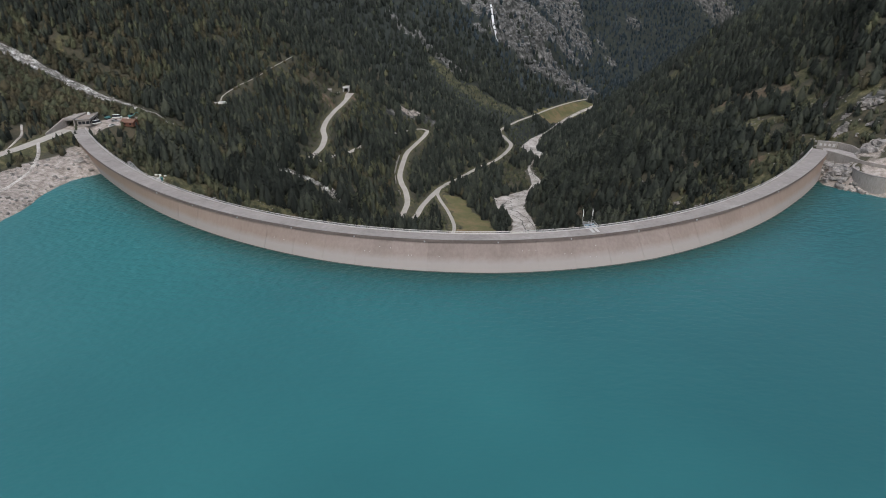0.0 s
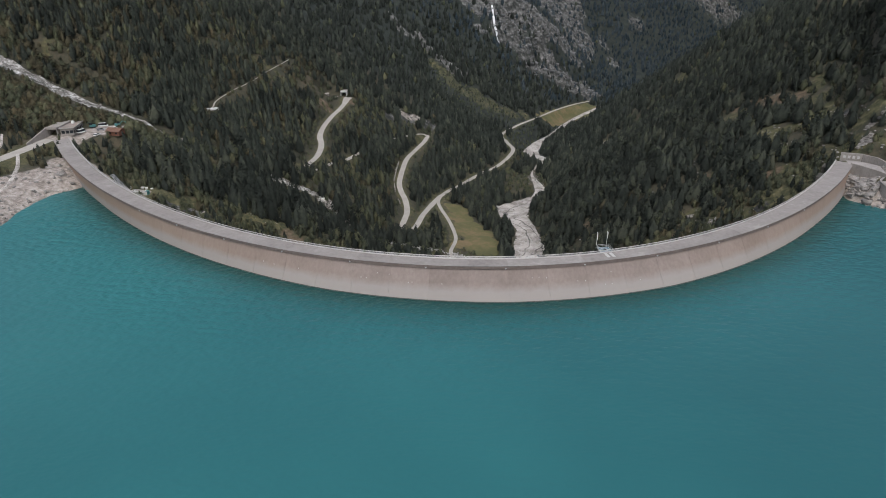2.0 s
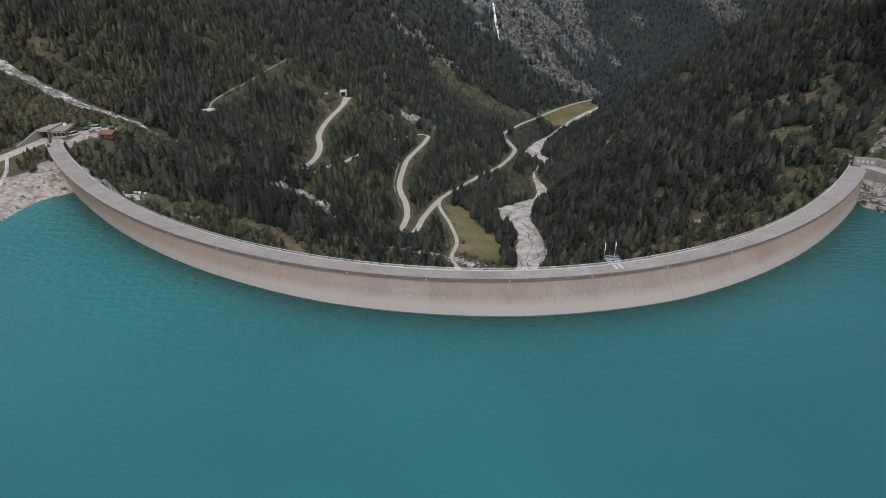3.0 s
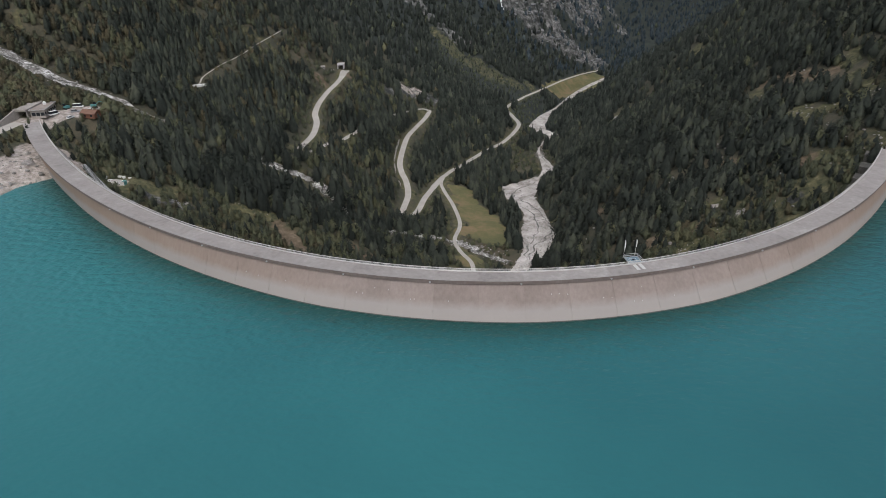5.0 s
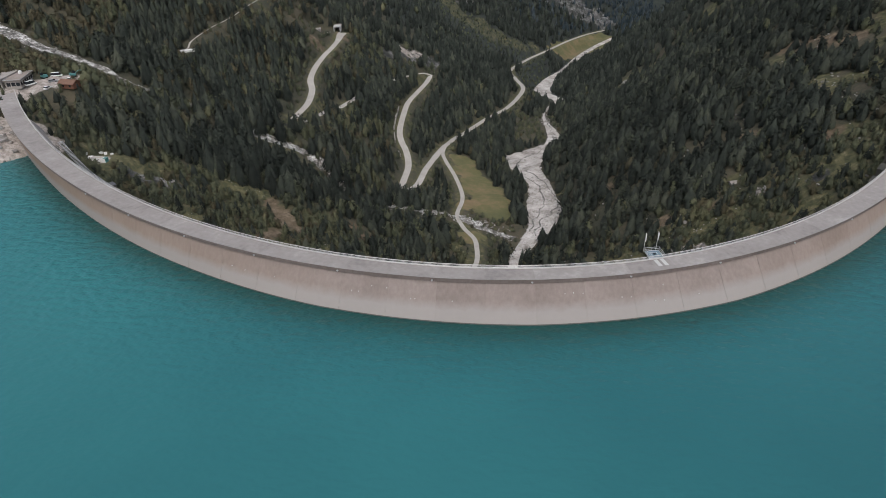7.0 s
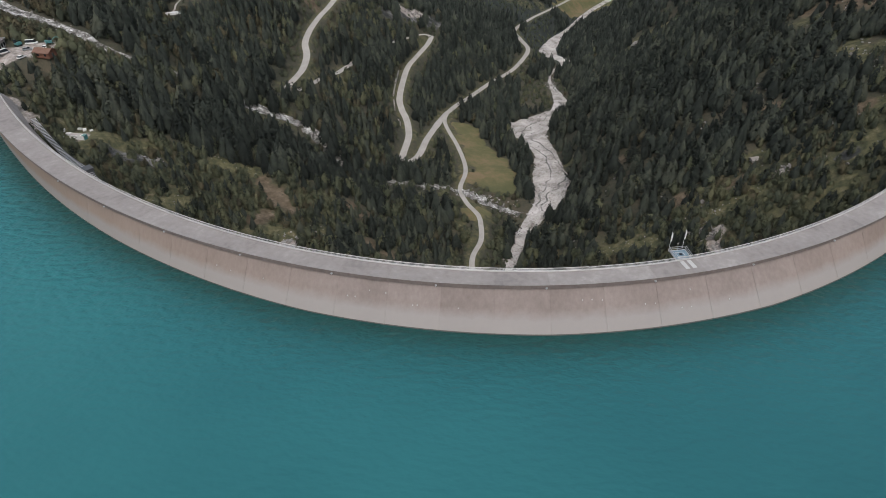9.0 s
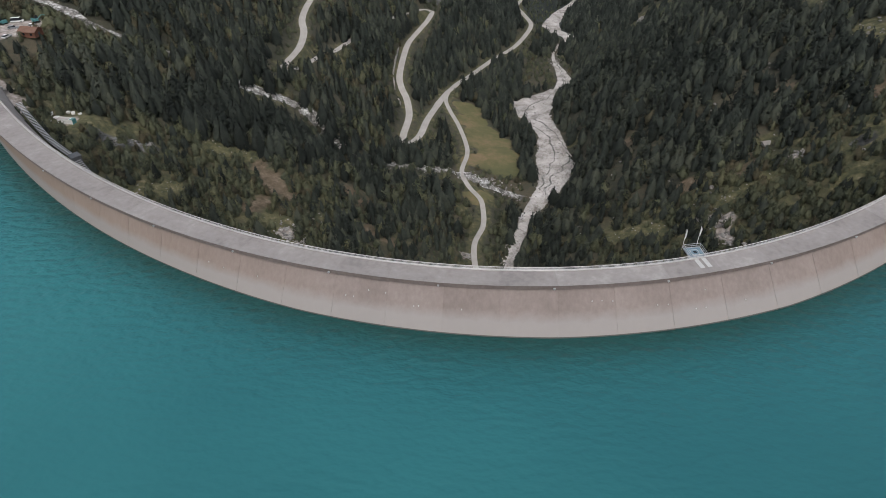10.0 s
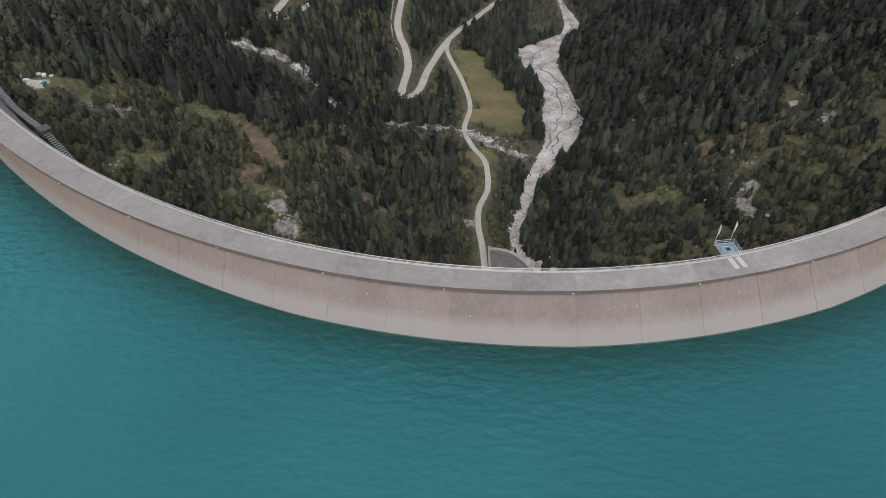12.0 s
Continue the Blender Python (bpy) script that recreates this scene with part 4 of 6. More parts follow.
def station_building():
    """A low flat-roofed service building with a band of windows."""
    b = tagged(new("service_building"), "low pale service building with flat gravel roof and window band", "building")
    b.matrix_world = Matrix.Translation((-214.2, 393.3, 9.8)) @ Matrix.Rotation(radians(8), 4, "Z")
    link("wall", *joined(box(0, 0, 0, 7.2, 15.5, 1.2), box(0, 0, 3.0, 7.2, 15.5, 1.0), box(-3.4, 0, 1.2, 0.4, 15.5, 1.8), *[box(3.45, -7.6 + k * 2.53, 1.2, 0.3, 0.3, 1.8) for k in range(7)], *[box(-3.2 + k * 2.2, -7.6, 1.2, 0.3, 0.3, 1.8) for k in range(4)]), OLDCONCRETE, b)
    link("roof", *joined(box(0, 0, 4.0, 8.2, 16.6, 0.35)), FLATROOF, b)
    link("roof_edge", *joined(box(0, -8.2, 4.35, 8.2, 0.2, 0.25), box(0, 8.2, 4.35, 8.2, 0.2, 0.25), box(4.0, 0, 4.35, 0.2, 16.2, 0.25), box(-4.0, 0, 4.35, 0.2, 16.2, 0.25)), STEEL, b)
    for k in range(6):
        link("window", *box(3.4, -6.33 + k * 2.53, 1.2, 0.1, 2.15, 1.8), DARKGLASS, b)
    for k in range(3):
        link("window", *box(-2.1 + k * 2.2, -7.5, 1.2, 1.8, 0.1, 1.8), DARKGLASS, b)
    ring = [[(r * math.cos(a), 3.6 + r * math.sin(a), 4.4 + z) for a in [k * math.pi / 5 for k in range(10)]] for r, z in ((0.9, 0), (0.95, 0.9), (0.7, 1.4), (0.2, 1.65))]
    link("roof_tank", [v for c in ring for v in c], [(i * 10 + j, i * 10 + (j + 1) % 10, (i + 1) * 10 + (j + 1) % 10, (i + 1) * 10 + j) for i in range(3) for j in range(10)] + [tuple(range(30, 40))], WHITE, b, "round white roof tank")


def gabled_hut(name, x, y, z, long, wide, high, turn, wall_mat, roof_mat, label):
    h = tagged(new(name), label, "hut")
    h.matrix_world = Matrix.Translation((x, y, z)) @ Matrix.Rotation(turn, 4, "Z")
    a, b = long / 2, wide / 2
    body = [(-a, -b, 0), (a, -b, 0), (a, b, 0), (-a, b, 0), (-a, -b, high), (a, -b, high), (a, b, high), (-a, b, high), (-a, 0, high + b * 0.5), (a, 0, high + b * 0.5)]
    link("wall", body, [(0, 1, 5, 4), (2, 3, 7, 6), (1, 2, 6, 9, 5), (3, 0, 4, 8, 7)], wall_mat, h)
    for s in (-1, 1):
        e = 0.7
        ridge, eave = high + b * 0.5 + 0.12, high - e * 0.5 + 0.12
        v = [(-a - e, 0, ridge), (a + e, 0, ridge), (a + e, s * (b + e), eave), (-a - e, s * (b + e), eave)]
        link("roof_side", v + [(p, q, r - 0.16) for p, q, r in v], [(0, 1, 2, 3), (7, 6, 5, 4), (0, 4, 5, 1), (1, 5, 6, 2), (2, 6, 7, 3), (3, 7, 4, 0)], roof_mat, h)
    for k in range(2):
        link("window", *box(-a * 0.5 + k * a, -b - 0.02, high * 0.35, 1.1, 0.1, 1.0), DARKGLASS, h)
    link("door", *box(a + 0.02, 0, 0, 0.1, 1.0, 2.0), DARKSTEEL, h)


def wheel(x, y, r, w, parent):
    n = 12
    v = [(x + r * math.cos(k * 2 * math.pi / n), y + s * w / 2, r + r * math.sin(k * 2 * math.pi / n)) for s in (-1, 1) for k in range(n)]
    tyre = link("wheel", v, [(j, (j + 1) % n, n + (j + 1) % n, n + j) for j in range(n)] + [tuple(range(n))[::-1], tuple(range(n, 2 * n))], BLACKMATT, parent)
    v = [(x + r * 0.55 * math.cos(k * 2 * math.pi / n), y + (w / 2 + 0.01) * s, r + r * 0.55 * math.sin(k * 2 * math.pi / n)) for s in (-1, 1) for k in range(n)]
    link("rim", v, [tuple(range(n))[::-1], tuple(range(n, 2 * n))], STEEL, tyre)


def car(name, paint, long, high, van, label):
    c = tagged(new(name), label, "van" if van else "car")
    a = long / 2
    side = [(-a, 0.35), (-a, 0.85), (-a + 0.15, 1.0), (a - (0.9 if not van else 0.5), 1.0), (a - 0.05, 0.8), (a, 0.35)]
    top = [(-a + 0.1, 1.0), (-a + (0.5 if not van else 0.15), high), (a - (2.0 if not van else 1.3), high), (a - (1.1 if not van else 0.6), 1.0)]

    def prism(outline, w, inset=0.0):
        v = [(x, -w, z) for x, z in outline] + [(x, w, z) for x, z in outline]
        n = len(outline)
        for i, (x, z) in enumerate(outline):
            if z > 1.01:
                v[i], v[n + i] = (x, -w + inset, z), (x, w - inset, z)
        return v, [(j, (j + 1) % n, n + (j + 1) % n, n + j) for j in range(n)] + [tuple(range(n))[::-1], tuple(range(n, 2 * n))]
    link("body", *prism(side, 0.88), paint, c)
    link("cabin", *prism(top, 0.84, 0.12), DARKGLASS, c, "dark glazed cabin")
    link("roof", *box((-a + a - 1.5) / 2 - (0 if not van else -0.3), 0, high - 0.02, long - (2.5 if not van else 1.4), 1.42, 0.07), paint, c)
    for s in (-1, 1):
        link("headlight", *box(a - 0.02, s * 0.62, 0.6, 0.08, 0.3, 0.16), WHITE, c)
        for x in (-a + 0.75, a - 0.8):
            wheel(x, s * 0.82, 0.33, 0.22, c)
    return c


def excavator():
    e = tagged(new("excavator"), "teal tracked excavator standing in the gravel yard", "excavator", group="excavators in the yard")
    for s in (-1, 1):
        prof = [(-1.6, 0.35), (-1.3, 0.0), (1.3, 0.0), (1.6, 0.35), (1.3, 0.75), (-1.3, 0.75)]
        v = [(x, s * 1.0 + d, z) for d in (-0.25, 0.25) for x, z in prof]
        link("track", v, [(j, (j + 1) % 6, 6 + (j + 1) % 6, 6 + j) for j in range(6)] + [(5, 4, 3, 2, 1, 0), (6, 7, 8, 9, 10, 11)], BLACKMATT, e)
    link("body", *joined(box(-0.5, 0, 0.85, 2.8, 2.3, 0.9), box(-1.4, 0, 1.75, 1.0, 2.1, 0.4, 0, 0.9)), TEAL, e)
    link("cab", *box(0.5, 0.6, 1.75, 1.3, 1.0, 1.2, 0, 0.85), DARKGLASS, e)
    link("boom", *joined(tube((0.8, -0.3, 1.6), (2.6, -0.3, 3.0), 0.17), tube((2.6, -0.3, 3.0), (4.1, -0.3, 2.7), 0.16)), TEAL, e)
    link("arm", *tube((4.1, -0.3, 2.8), (4.6, -0.3, 1.2), 0.13), TEAL, e)
    link("bucket", *box(4.7, -0.3, 0.5, 0.9, 1.0, 0.8, 0, 1.3), DARKSTEEL, e)
    return e


tunnel_gallery()
station_building()
gabled_hut("wooden_hut", -185.6, 386.5, level(-185.6, 386.5) - 0.2, 7.6, 5.2, 2.8, radians(-12), REDWOOD, ROOFING, "red-brown wooden hut with a gabled roof beside the yard")
white_car = car("car", WHITE, 4.3, 1.5, False, "white car parked on the gravel yard")
white_car.matrix_world = Matrix.Translation((-195.5, 384, 9.95)) @ Matrix.Rotation(radians(75), 4, "Z")
grey_car = car("car", CARGREY, 4.3, 1.5, False, "grey car parked on the gravel yard")
grey_car.matrix_world = Matrix.Translation((-198.6, 395.5, 9.95)) @ Matrix.Rotation(radians(20), 4, "Z")
white_van = car("van", WHITE, 5.4, 2.2, True, "white van parked beside the service building")
white_van.matrix_world = Matrix.Translation((-207.6, 391, 9.95)) @ Matrix.Rotation(radians(60), 4, "Z")
copy_thing(white_car, Matrix.Translation((-191.5, 398.5, 9.95)) @ Matrix.Rotation(radians(100), 4, "Z"))
copy_thing(white_van, Matrix.Translation((-201.5, 405, 9.95)) @ Matrix.Rotation(radians(10), 4, "Z"))
digger = excavator()
digger.matrix_world = Matrix.Translation((-206.5, 402, level(-206.5, 402))) @ Matrix.Rotation(radians(150), 4, "Z")
copy_thing(digger, Matrix.Translation((-192, 404, level(-192, 404))) @ Matrix.Rotation(radians(40), 4, "Z"))


def container(x, y, z, turn):
    c = tagged(new("container"), "long white site container with teal end in a clearing", "container")
    c.matrix_world = Matrix.Translation((x, y, z)) @ Matrix.Rotation(turn, 4, "Z") @ Matrix.Diagonal((0.74, 0.85, 0.8, 1))
    link("body", *joined(box(0, 0, 0, 9.6, 2.5, 2.5), *[box(-4.5 + k * 0.6, -1.27, 0.15, 0.28, 0.06, 2.2) for k in range(16)]), WHITE, c)
    link("roof", *box(-1.2, 0, 2.5, 7.0, 2.3, 0.12), ASPHALT, c, "dusty brown roof")
    link("end_door", *box(4.84, 0, 0.05, 0.1, 2.44, 2.4), TEAL, c, "teal end door")
    link("tarpaulin", *box(4.0, 0, 2.5, 1.7, 2.6, 0.1), TEAL, c, "teal tarpaulin")


container(-154.5, 336.6, level(-154.5, 336.6) - 0.1, radians(-14))
for k, (x, y, s) in enumerate(((-160.5, 340.5, 1.4), (-162.5, 338, 1.2), (-155.5, 344.5, 1.3), (-158, 345.5, 1.1), (-152.5, 344, 0.9), (-163, 342, 1.2))):
    crate = link("crate", *joined(box(x, y, level(x, y) - 0.2, s * 1.4, s, s * 0.7, k), box(x, y, level(x, y) + s * 0.7 - 0.2, s * 1.5, s * 1.1, 0.1, k)), WHITE)
    tagged(crate, "pale wrapped building material in the clearing", "crate", group="crates in the clearing")

# ---- the dam's other end: walls, curving road and round spillway basin ----
end_wall = tagged(new("end_wall"), "pinkish concrete wall closing the dam roadway", "wall")
link("wall", *box(200.6, 317.0, 9.0, 9.2, 0.8, 3.9, radians(-21)), OLDCONCRETE, end_wall)
for k in range(4):
    t_ = (k - 1.5) * 2.0
    link("panel", *box(200.6 + t_ * math.cos(radians(-21)) - 0.16, 317.0 + t_ * math.sin(radians(-21)) - 0.42, 10.6, 1.1, 0.12, 1.3, radians(-21)), PLATE, end_wall, "pale rectangular panel")
link("coping", *box(200.6, 317.0, 12.9, 9.5, 1.0, 0.2, radians(-21)), DECKING, end_wall)


def bent_wall(name, line, low, tops, thick, material, label, category="wall"):
    """A wall along a line, its top sloping from point to point."""
    mid, right = along_line(line, 1.5)
    top = np.interp(np.linspace(0, 1, len(mid)), np.linspace(0, 1, len(tops)), tops)
    verts, n = [], len(mid)
    for p, r_, h in zip(mid, right, top):
        a, b = p - r_ * thick / 2, p + r_ * thick / 2
        verts += [(*a, low), (*b, low), (*b, h), (*a, h)]
    faces = [(4 * i + j, 4 * i + (j + 1) % 4, 4 * i + 4 + (j + 1) % 4, 4 * i + 4 + j) for i in range(n - 1) for j in range(4)]
    faces += [(3, 2, 1, 0), tuple(4 * (n - 1) + j for j in range(4))]
    return tagged(link(name, verts, faces, material), label, category)


bent_wall("retaining_wall", [(205.2, 315.1), (208.6, 309.5), (210.6, 303), (212, 297)], 8.0, [13.0, 13.0, 11.8, 10.4], 0.8, OLDCONCRETE, "grey slanting retaining wall beside the curving road")
bent_wall("parapet", [(196.5, 309.5), (199.5, 304), (202, 298), (203.5, 293), (208, 287), (216, 281), (230, 274)], 1.0, [10.6, 10.6, 10.5, 10.4], 0.7, OLDCONCRETE, "pale concrete retaining wall carrying the curving road", "wall")
ribbon("road", [(196.5, 312.6), (201.5, 310.2), (205.3, 303), (207.9, 296), (213, 290.5), (221, 285.5), (240, 277)], 3.9, DECKING, "pale concrete road curving away from the dam end", "road", 0.0, level_at=9.95, thick=0.02)

basin = tagged(new("spillway_basin"), "round concrete spillway basin at the lake shore", "spillway")
C0, R0 = (209.0, 283.0), 12.5
ang = np.radians(np.linspace(118, 262, 25))
shell, n_ = [], 25
for a in ang:
    c_, s_ = math.cos(a), math.sin(a)
    for r_, z_ in ((R0 + 0.5, -2.0), (R0, 8.6), (R0 - 0.6, 8.6), (R0 - 0.8, 4.6)):
        shell.append((C0[0] + r_ * c_, C0[1] + r_ * s_, z_))
link("wall", shell, [(4 * i + j, 4 * i + j + 1, 4 * i + 5 + j, 4 * i + 4 + j) for i in range(24) for j in range(3)], OLDCONCRETE, basin)
link("coping", [(C0[0] + r_ * math.cos(a), C0[1] + r_ * math.sin(a), z_) for a in ang for r_, z_ in ((R0 + 0.15, 8.61), (R0 + 0.15, 8.9), (R0 - 0.75, 8.9), (R0 - 0.75, 8.61))],
     [(4 * i + j, 4 * i + (j + 1) % 4, 4 * i + 4 + (j + 1) % 4, 4 * i + 4 + j) for i in range(24) for j in range(4)], DECKING, basin)
link("floor", [(C0[0] + (R0 - 0.7) * math.cos(a), C0[1] + (R0 - 0.7) * math.sin(a), 4.7) for a in ang] + [(C0[0] + 9, C0[1] - 12, 4.7), (C0[0] + 9, C0[1] + 12, 4.7)], [tuple(range(27))], DECKING, basin)

# ---- stairs and shoulders on the downstream side ----
link("abutment_shoulder", *sweep(np.linspace(-212, -132, 40), [(5.6, 9.2), (7.2, 7.2), (9.2, 4.0), (10.0, 0.5), (13.2, -9), (13.2, -40), (5.6, -40)]), OLDCONCRETE, dam, "grey concrete shoulder of the dam's end")
stair = tagged(new("stairway"), "long steel stairway climbing the dam's end", "stairway")
stair_us = np.linspace(-190, -138, 80)
STAIR_OUT = ([-190, -172, -161, -138], [12.7, 13.2, 14.6, 14.8])
STAIR_FALL = ([-190, -179, -170, -161, -158, -148, -138], [7.2, 4.2, 1.9, 0.6, 0.4, -5, -10])
for k, u in enumerate(stair_us):
    z = np.interp(u, *STAIR_FALL)
    px, py = dam_xy(u, np.interp(u, *STAIR_OUT))
    link("step", *box(px, py, z, 0.42, 1.9, 0.14, math.atan(dam_v(u)[1])), STEEL, stair)
for side in (-0.9, 0.9):
    v, f = [], []
    for u in stair_us[::4]:
        z = np.interp(u, *STAIR_FALL)
        off = np.interp(u, *STAIR_OUT) + side
        v += [(*dam_xy(u, off), z - 0.3), (*dam_xy(u, off), z + 0.15), (*dam_xy(u, off + 0.12), z + 0.15), (*dam_xy(u, off + 0.12), z - 0.3)]
    n_ = len(v) // 4
    link("stringer", v, [(4 * i + j, 4 * i + (j + 1) % 4, 4 * i + 4 + (j + 1) % 4, 4 * i + 4 + j) for i in range(n_ - 1) for j in range(4)], DARKSTEEL, stair)
px, py = dam_xy(-159.5, 14.8)
link("landing_box", *joined(box(px, py, -1.0, 3.4, 3.0, 2.4, math.atan(dam_v(-159.5)[1])), box(px, py, 1.4, 3.8, 3.4, 0.2, math.atan(dam_v(-159.5)[1]))), DARKSTEEL, stair, "grey metal landing box")
for k in range(7):
    u = 138 + k * 7.6
    px, py = dam_xy(u, 10.5 - k * 0.3)
    top = -6.5 + k * 1.75
    link("abutment_block", *joined(box(px, py, top - 16, 7.2, 8.6, 15.6, math.atan(dam_v(u)[1])), box(px, py, top - 0.4, 7.4, 8.8, 0.4, math.atan(dam_v(u)[1]))), MOSSY, dam, "dark mossy stepped concrete block")

# ---- down in the valley ----
gabled_hut("stone_hut", 143, 357, level(143, 357) - 0.3, 3.0, 2.3, 1.5, radians(15), STONE, OLDCONCRETE, "small pale stone hut on the wooded slope")
portal = tagged(new("road_tunnel_portal"), "pale concrete road tunnel portal in the forest", "tunnel portal")
portal.location = (3.5, 0, 0)
pz = level(-92, 646) - 0.2
link("frame", *joined(box(-94.8, 647, pz, 0.8, 5, 3.6), box(-89.6, 647, pz, 0.8, 5, 3.6), box(-92.2, 647, pz + 3.6, 6.0, 5, 0.8)), PLATE, portal)
# black sheet across the bore, for the darkness inside the tunnel
link("bore_shade", *box(-92.2, 655.3, pz, 5.6, 0.6, 3.6), BLACKMATT, portal)
link("roof", *box(-92.2, 652, pz + 3.6, 5.8, 7, 0.6), OLDCONCRETE, portal)
link("side_wall", *joined(box(-94.7, 652, pz, 0.6, 6, 3.6), box(-89.7, 652, pz, 0.6, 6, 3.6)), OLDCONCRETE, portal)
link("retaining_wall", *box(-103.5, 636, pz - 1.5, 15, 0.8, 2.6, radians(38)), OLDCONCRETE, portal)
link("block_house", *joined(box(-110, 640, pz, 9, 6, 3.6, radians(8)), box(-110, 640, pz + 3.6, 9.6, 6.6, 0.3, radians(8))), OLDCONCRETE, portal, "grey concrete side building")
low_wall = link("loading_ramp", *joined(box(-166, 501.5, level(-166, 501.5) - 0.4, 12.5, 3.0, 1.6, radians(25)), box(-166, 501.5, level(-166, 501.5) + 1.2, 12.8, 3.2, 0.12, radians(25))), WHITE)
tagged(low_wall, "pale concrete ramp at the forest track", "ramp")
bent_wall("weir", [(14.5, 323.5), (19, 323), (24, 321), (28.5, 317), (31.5, 311.5), (33, 305)], -93, [-83.6, -83.8, -84.6, -85.0], 1.6, OLDCONCRETE, "curved grey concrete weir at the dam foot", "weir")
bent_wall("training_wall", [(14.6, 324), (14.2, 316), (14.0, 300)], -93, [-82.6, -82.6], 0.9, OLDCONCRETE, "straight concrete wall beside the service road", "wall")
apron = [(14.6, 322.6), (19, 322), (24, 320), (28, 316.3), (30.8, 311), (32.3, 305), (32.6, 288), (14.6, 288)]
apron_floor = link("apron", [(px_, py_, z_) for z_ in (-85.6, -87.5) for px_, py_ in apron], [tuple(range(8))[::-1], tuple(range(8, 16))] + [(j, (j + 1) % 8, 8 + (j + 1) % 8, 8 + j) for j in range(8)], DARKCONCRETE)
tagged(apron_floor, "grey concrete apron inside the weir at the dam foot", "apron")
THREADS = ([(92, 600), (82, 580), (62, 556), (60, 545), (66, 530), (75, 505), (76, 480), (77, 460), (72, 446), (62, 430), (55, 412)], [(60, 548), (58, 530), (68, 500), (70, 478), (66, 455), (58, 432), (54, 418)], [(106, 690), (103, 660), (103, 632), (97, 604), (92, 600)])
for k, thread in enumerate(THREADS):
    rr = random.Random(60 + k)
    mid, right = along_line(thread, 5.0)
    thread = [tuple(p + q * rr.uniform(-1.6, 1.6)) for p, q in zip(mid, right)]
    ribbon("stream_water", thread, 0.4, CREEK, "shallow dark river water between stones", "river", 0.55, cols=3, step=1.5, wobble=1.6, seed=81 + k)
wall_line = [(-35.5, 590), (-37, 565), (-37.5, 545), (-35.5, 525), (-31, 508)]
road_wall = tagged(new("retaining_wall"), "grey stone retaining wall above the hairpin road", "wall")
for (ax, ay), (bx, by) in zip(wall_line[:-1], wall_line[1:]):
    run_ = math.hypot(bx - ax, by - ay)
    low_ = min(level(ax, ay), level(bx, by))
    link("wall_section", *box((ax + bx) / 2, (ay + by) / 2, low_ - 1.5, run_ + 0.4, 0.9, 3.9, math.atan2(by - ay, bx - ax), 0.98), OLDCONCRETE, road_wall)
ribbon("waterfall", [(96, 1192), (97.5, 1175), (97.5, 1160), (97.5, 1143), (101, 1134), (103, 1128), (104, 1120)], 1.5, FOAM, "thin white waterfall down a grey cliff", "waterfall", 3.2, cols=3, step=3.0, wobble=0.5, seed=85)


# ---- stones ----
def stone_shape(seed):
    """An angular block: the hull of a few points on a flattened ball."""
    rr = random.Random(seed)
    bm = bmesh.new()
    axis = (rr.uniform(0.8, 1.3), rr.uniform(0.6, 1.0), rr.uniform(0.4, 0.75))
    for k in range(16):
        d = Vector((rr.gauss(0, 1), rr.gauss(0, 1), rr.gauss(0, 1))).normalized() * rr.uniform(0.85, 1.1)
        bm.verts.new((d.x * axis[0], d.y * axis[1], d.z * axis[2]))
    bmesh.ops.convex_hull(bm, input=bm.verts)
    bmesh.ops.delete(bm, geom=[v for v in bm.verts if not v.link_faces], context="VERTS")
    bmesh.ops.triangulate(bm, faces=bm.faces)
    bm.verts.index_update()
    verts, tris = np.array([v.co[:] for v in bm.verts]), np.array([[v.index for v in f.verts] for f in bm.faces])
    bm.free()
    return verts, tris


STONES = [stone_shape(k) for k in range(9)]


def slab_shape(seed):
    """A split rock: a box with its corners knocked askew."""
    rr = random.Random(seed)
    verts = np.array([(x * rr.uniform(0.6, 1.15), y * rr.uniform(0.5, 1.0), z * rr.uniform(0.3, 0.7)) for x in (-1, 1) for y in (-1, 1) for z in (-1, 1)])
    quads = [(0, 1, 3, 2), (4, 6, 7, 5), (0, 4, 5, 1), (2, 3, 7, 6), (0, 2, 6, 4), (1, 5, 7, 3)]
    return verts, np.array([t for a, b, c, d in quads for t in ((a, b, c), (a, c, d))])


SLABS = [slab_shape(k) for k in range(12)]


# ---- trees ----
def link_tris(name, verts, tris, material, parent=None, tone=None, face=None):
    """One mesh object from large arrays of places and triangles."""
    me = bpy.data.meshes.new(name)
    me.vertices.add(len(verts))
    me.vertices.foreach_set("co", np.asarray(verts, np.float32).reshape(-1))
    me.loops.add(len(tris) * 3)
    me.loops.foreach_set("vertex_index", np.asarray(tris, np.int32).reshape(-1))
    me.polygons.add(len(tris))
    me.polygons.foreach_set("loop_start", np.arange(0, len(tris) * 3, 3, dtype=np.int32))
    me.update(calc_edges=True)
    me.materials.append(material)
    if tone is not None:
        me.attributes.new("tone", "FLOAT", "POINT").data.foreach_set("value", np.asarray(tone, np.float32))
    if face is not None:
        me.attributes.new("custom_normal", "FLOAT_VECTOR", "POINT").data.foreach_set("vector", np.asarray(face, np.float32).reshape(-1))
    ob = new(name, me)
    ob.parent = parent
    return ob


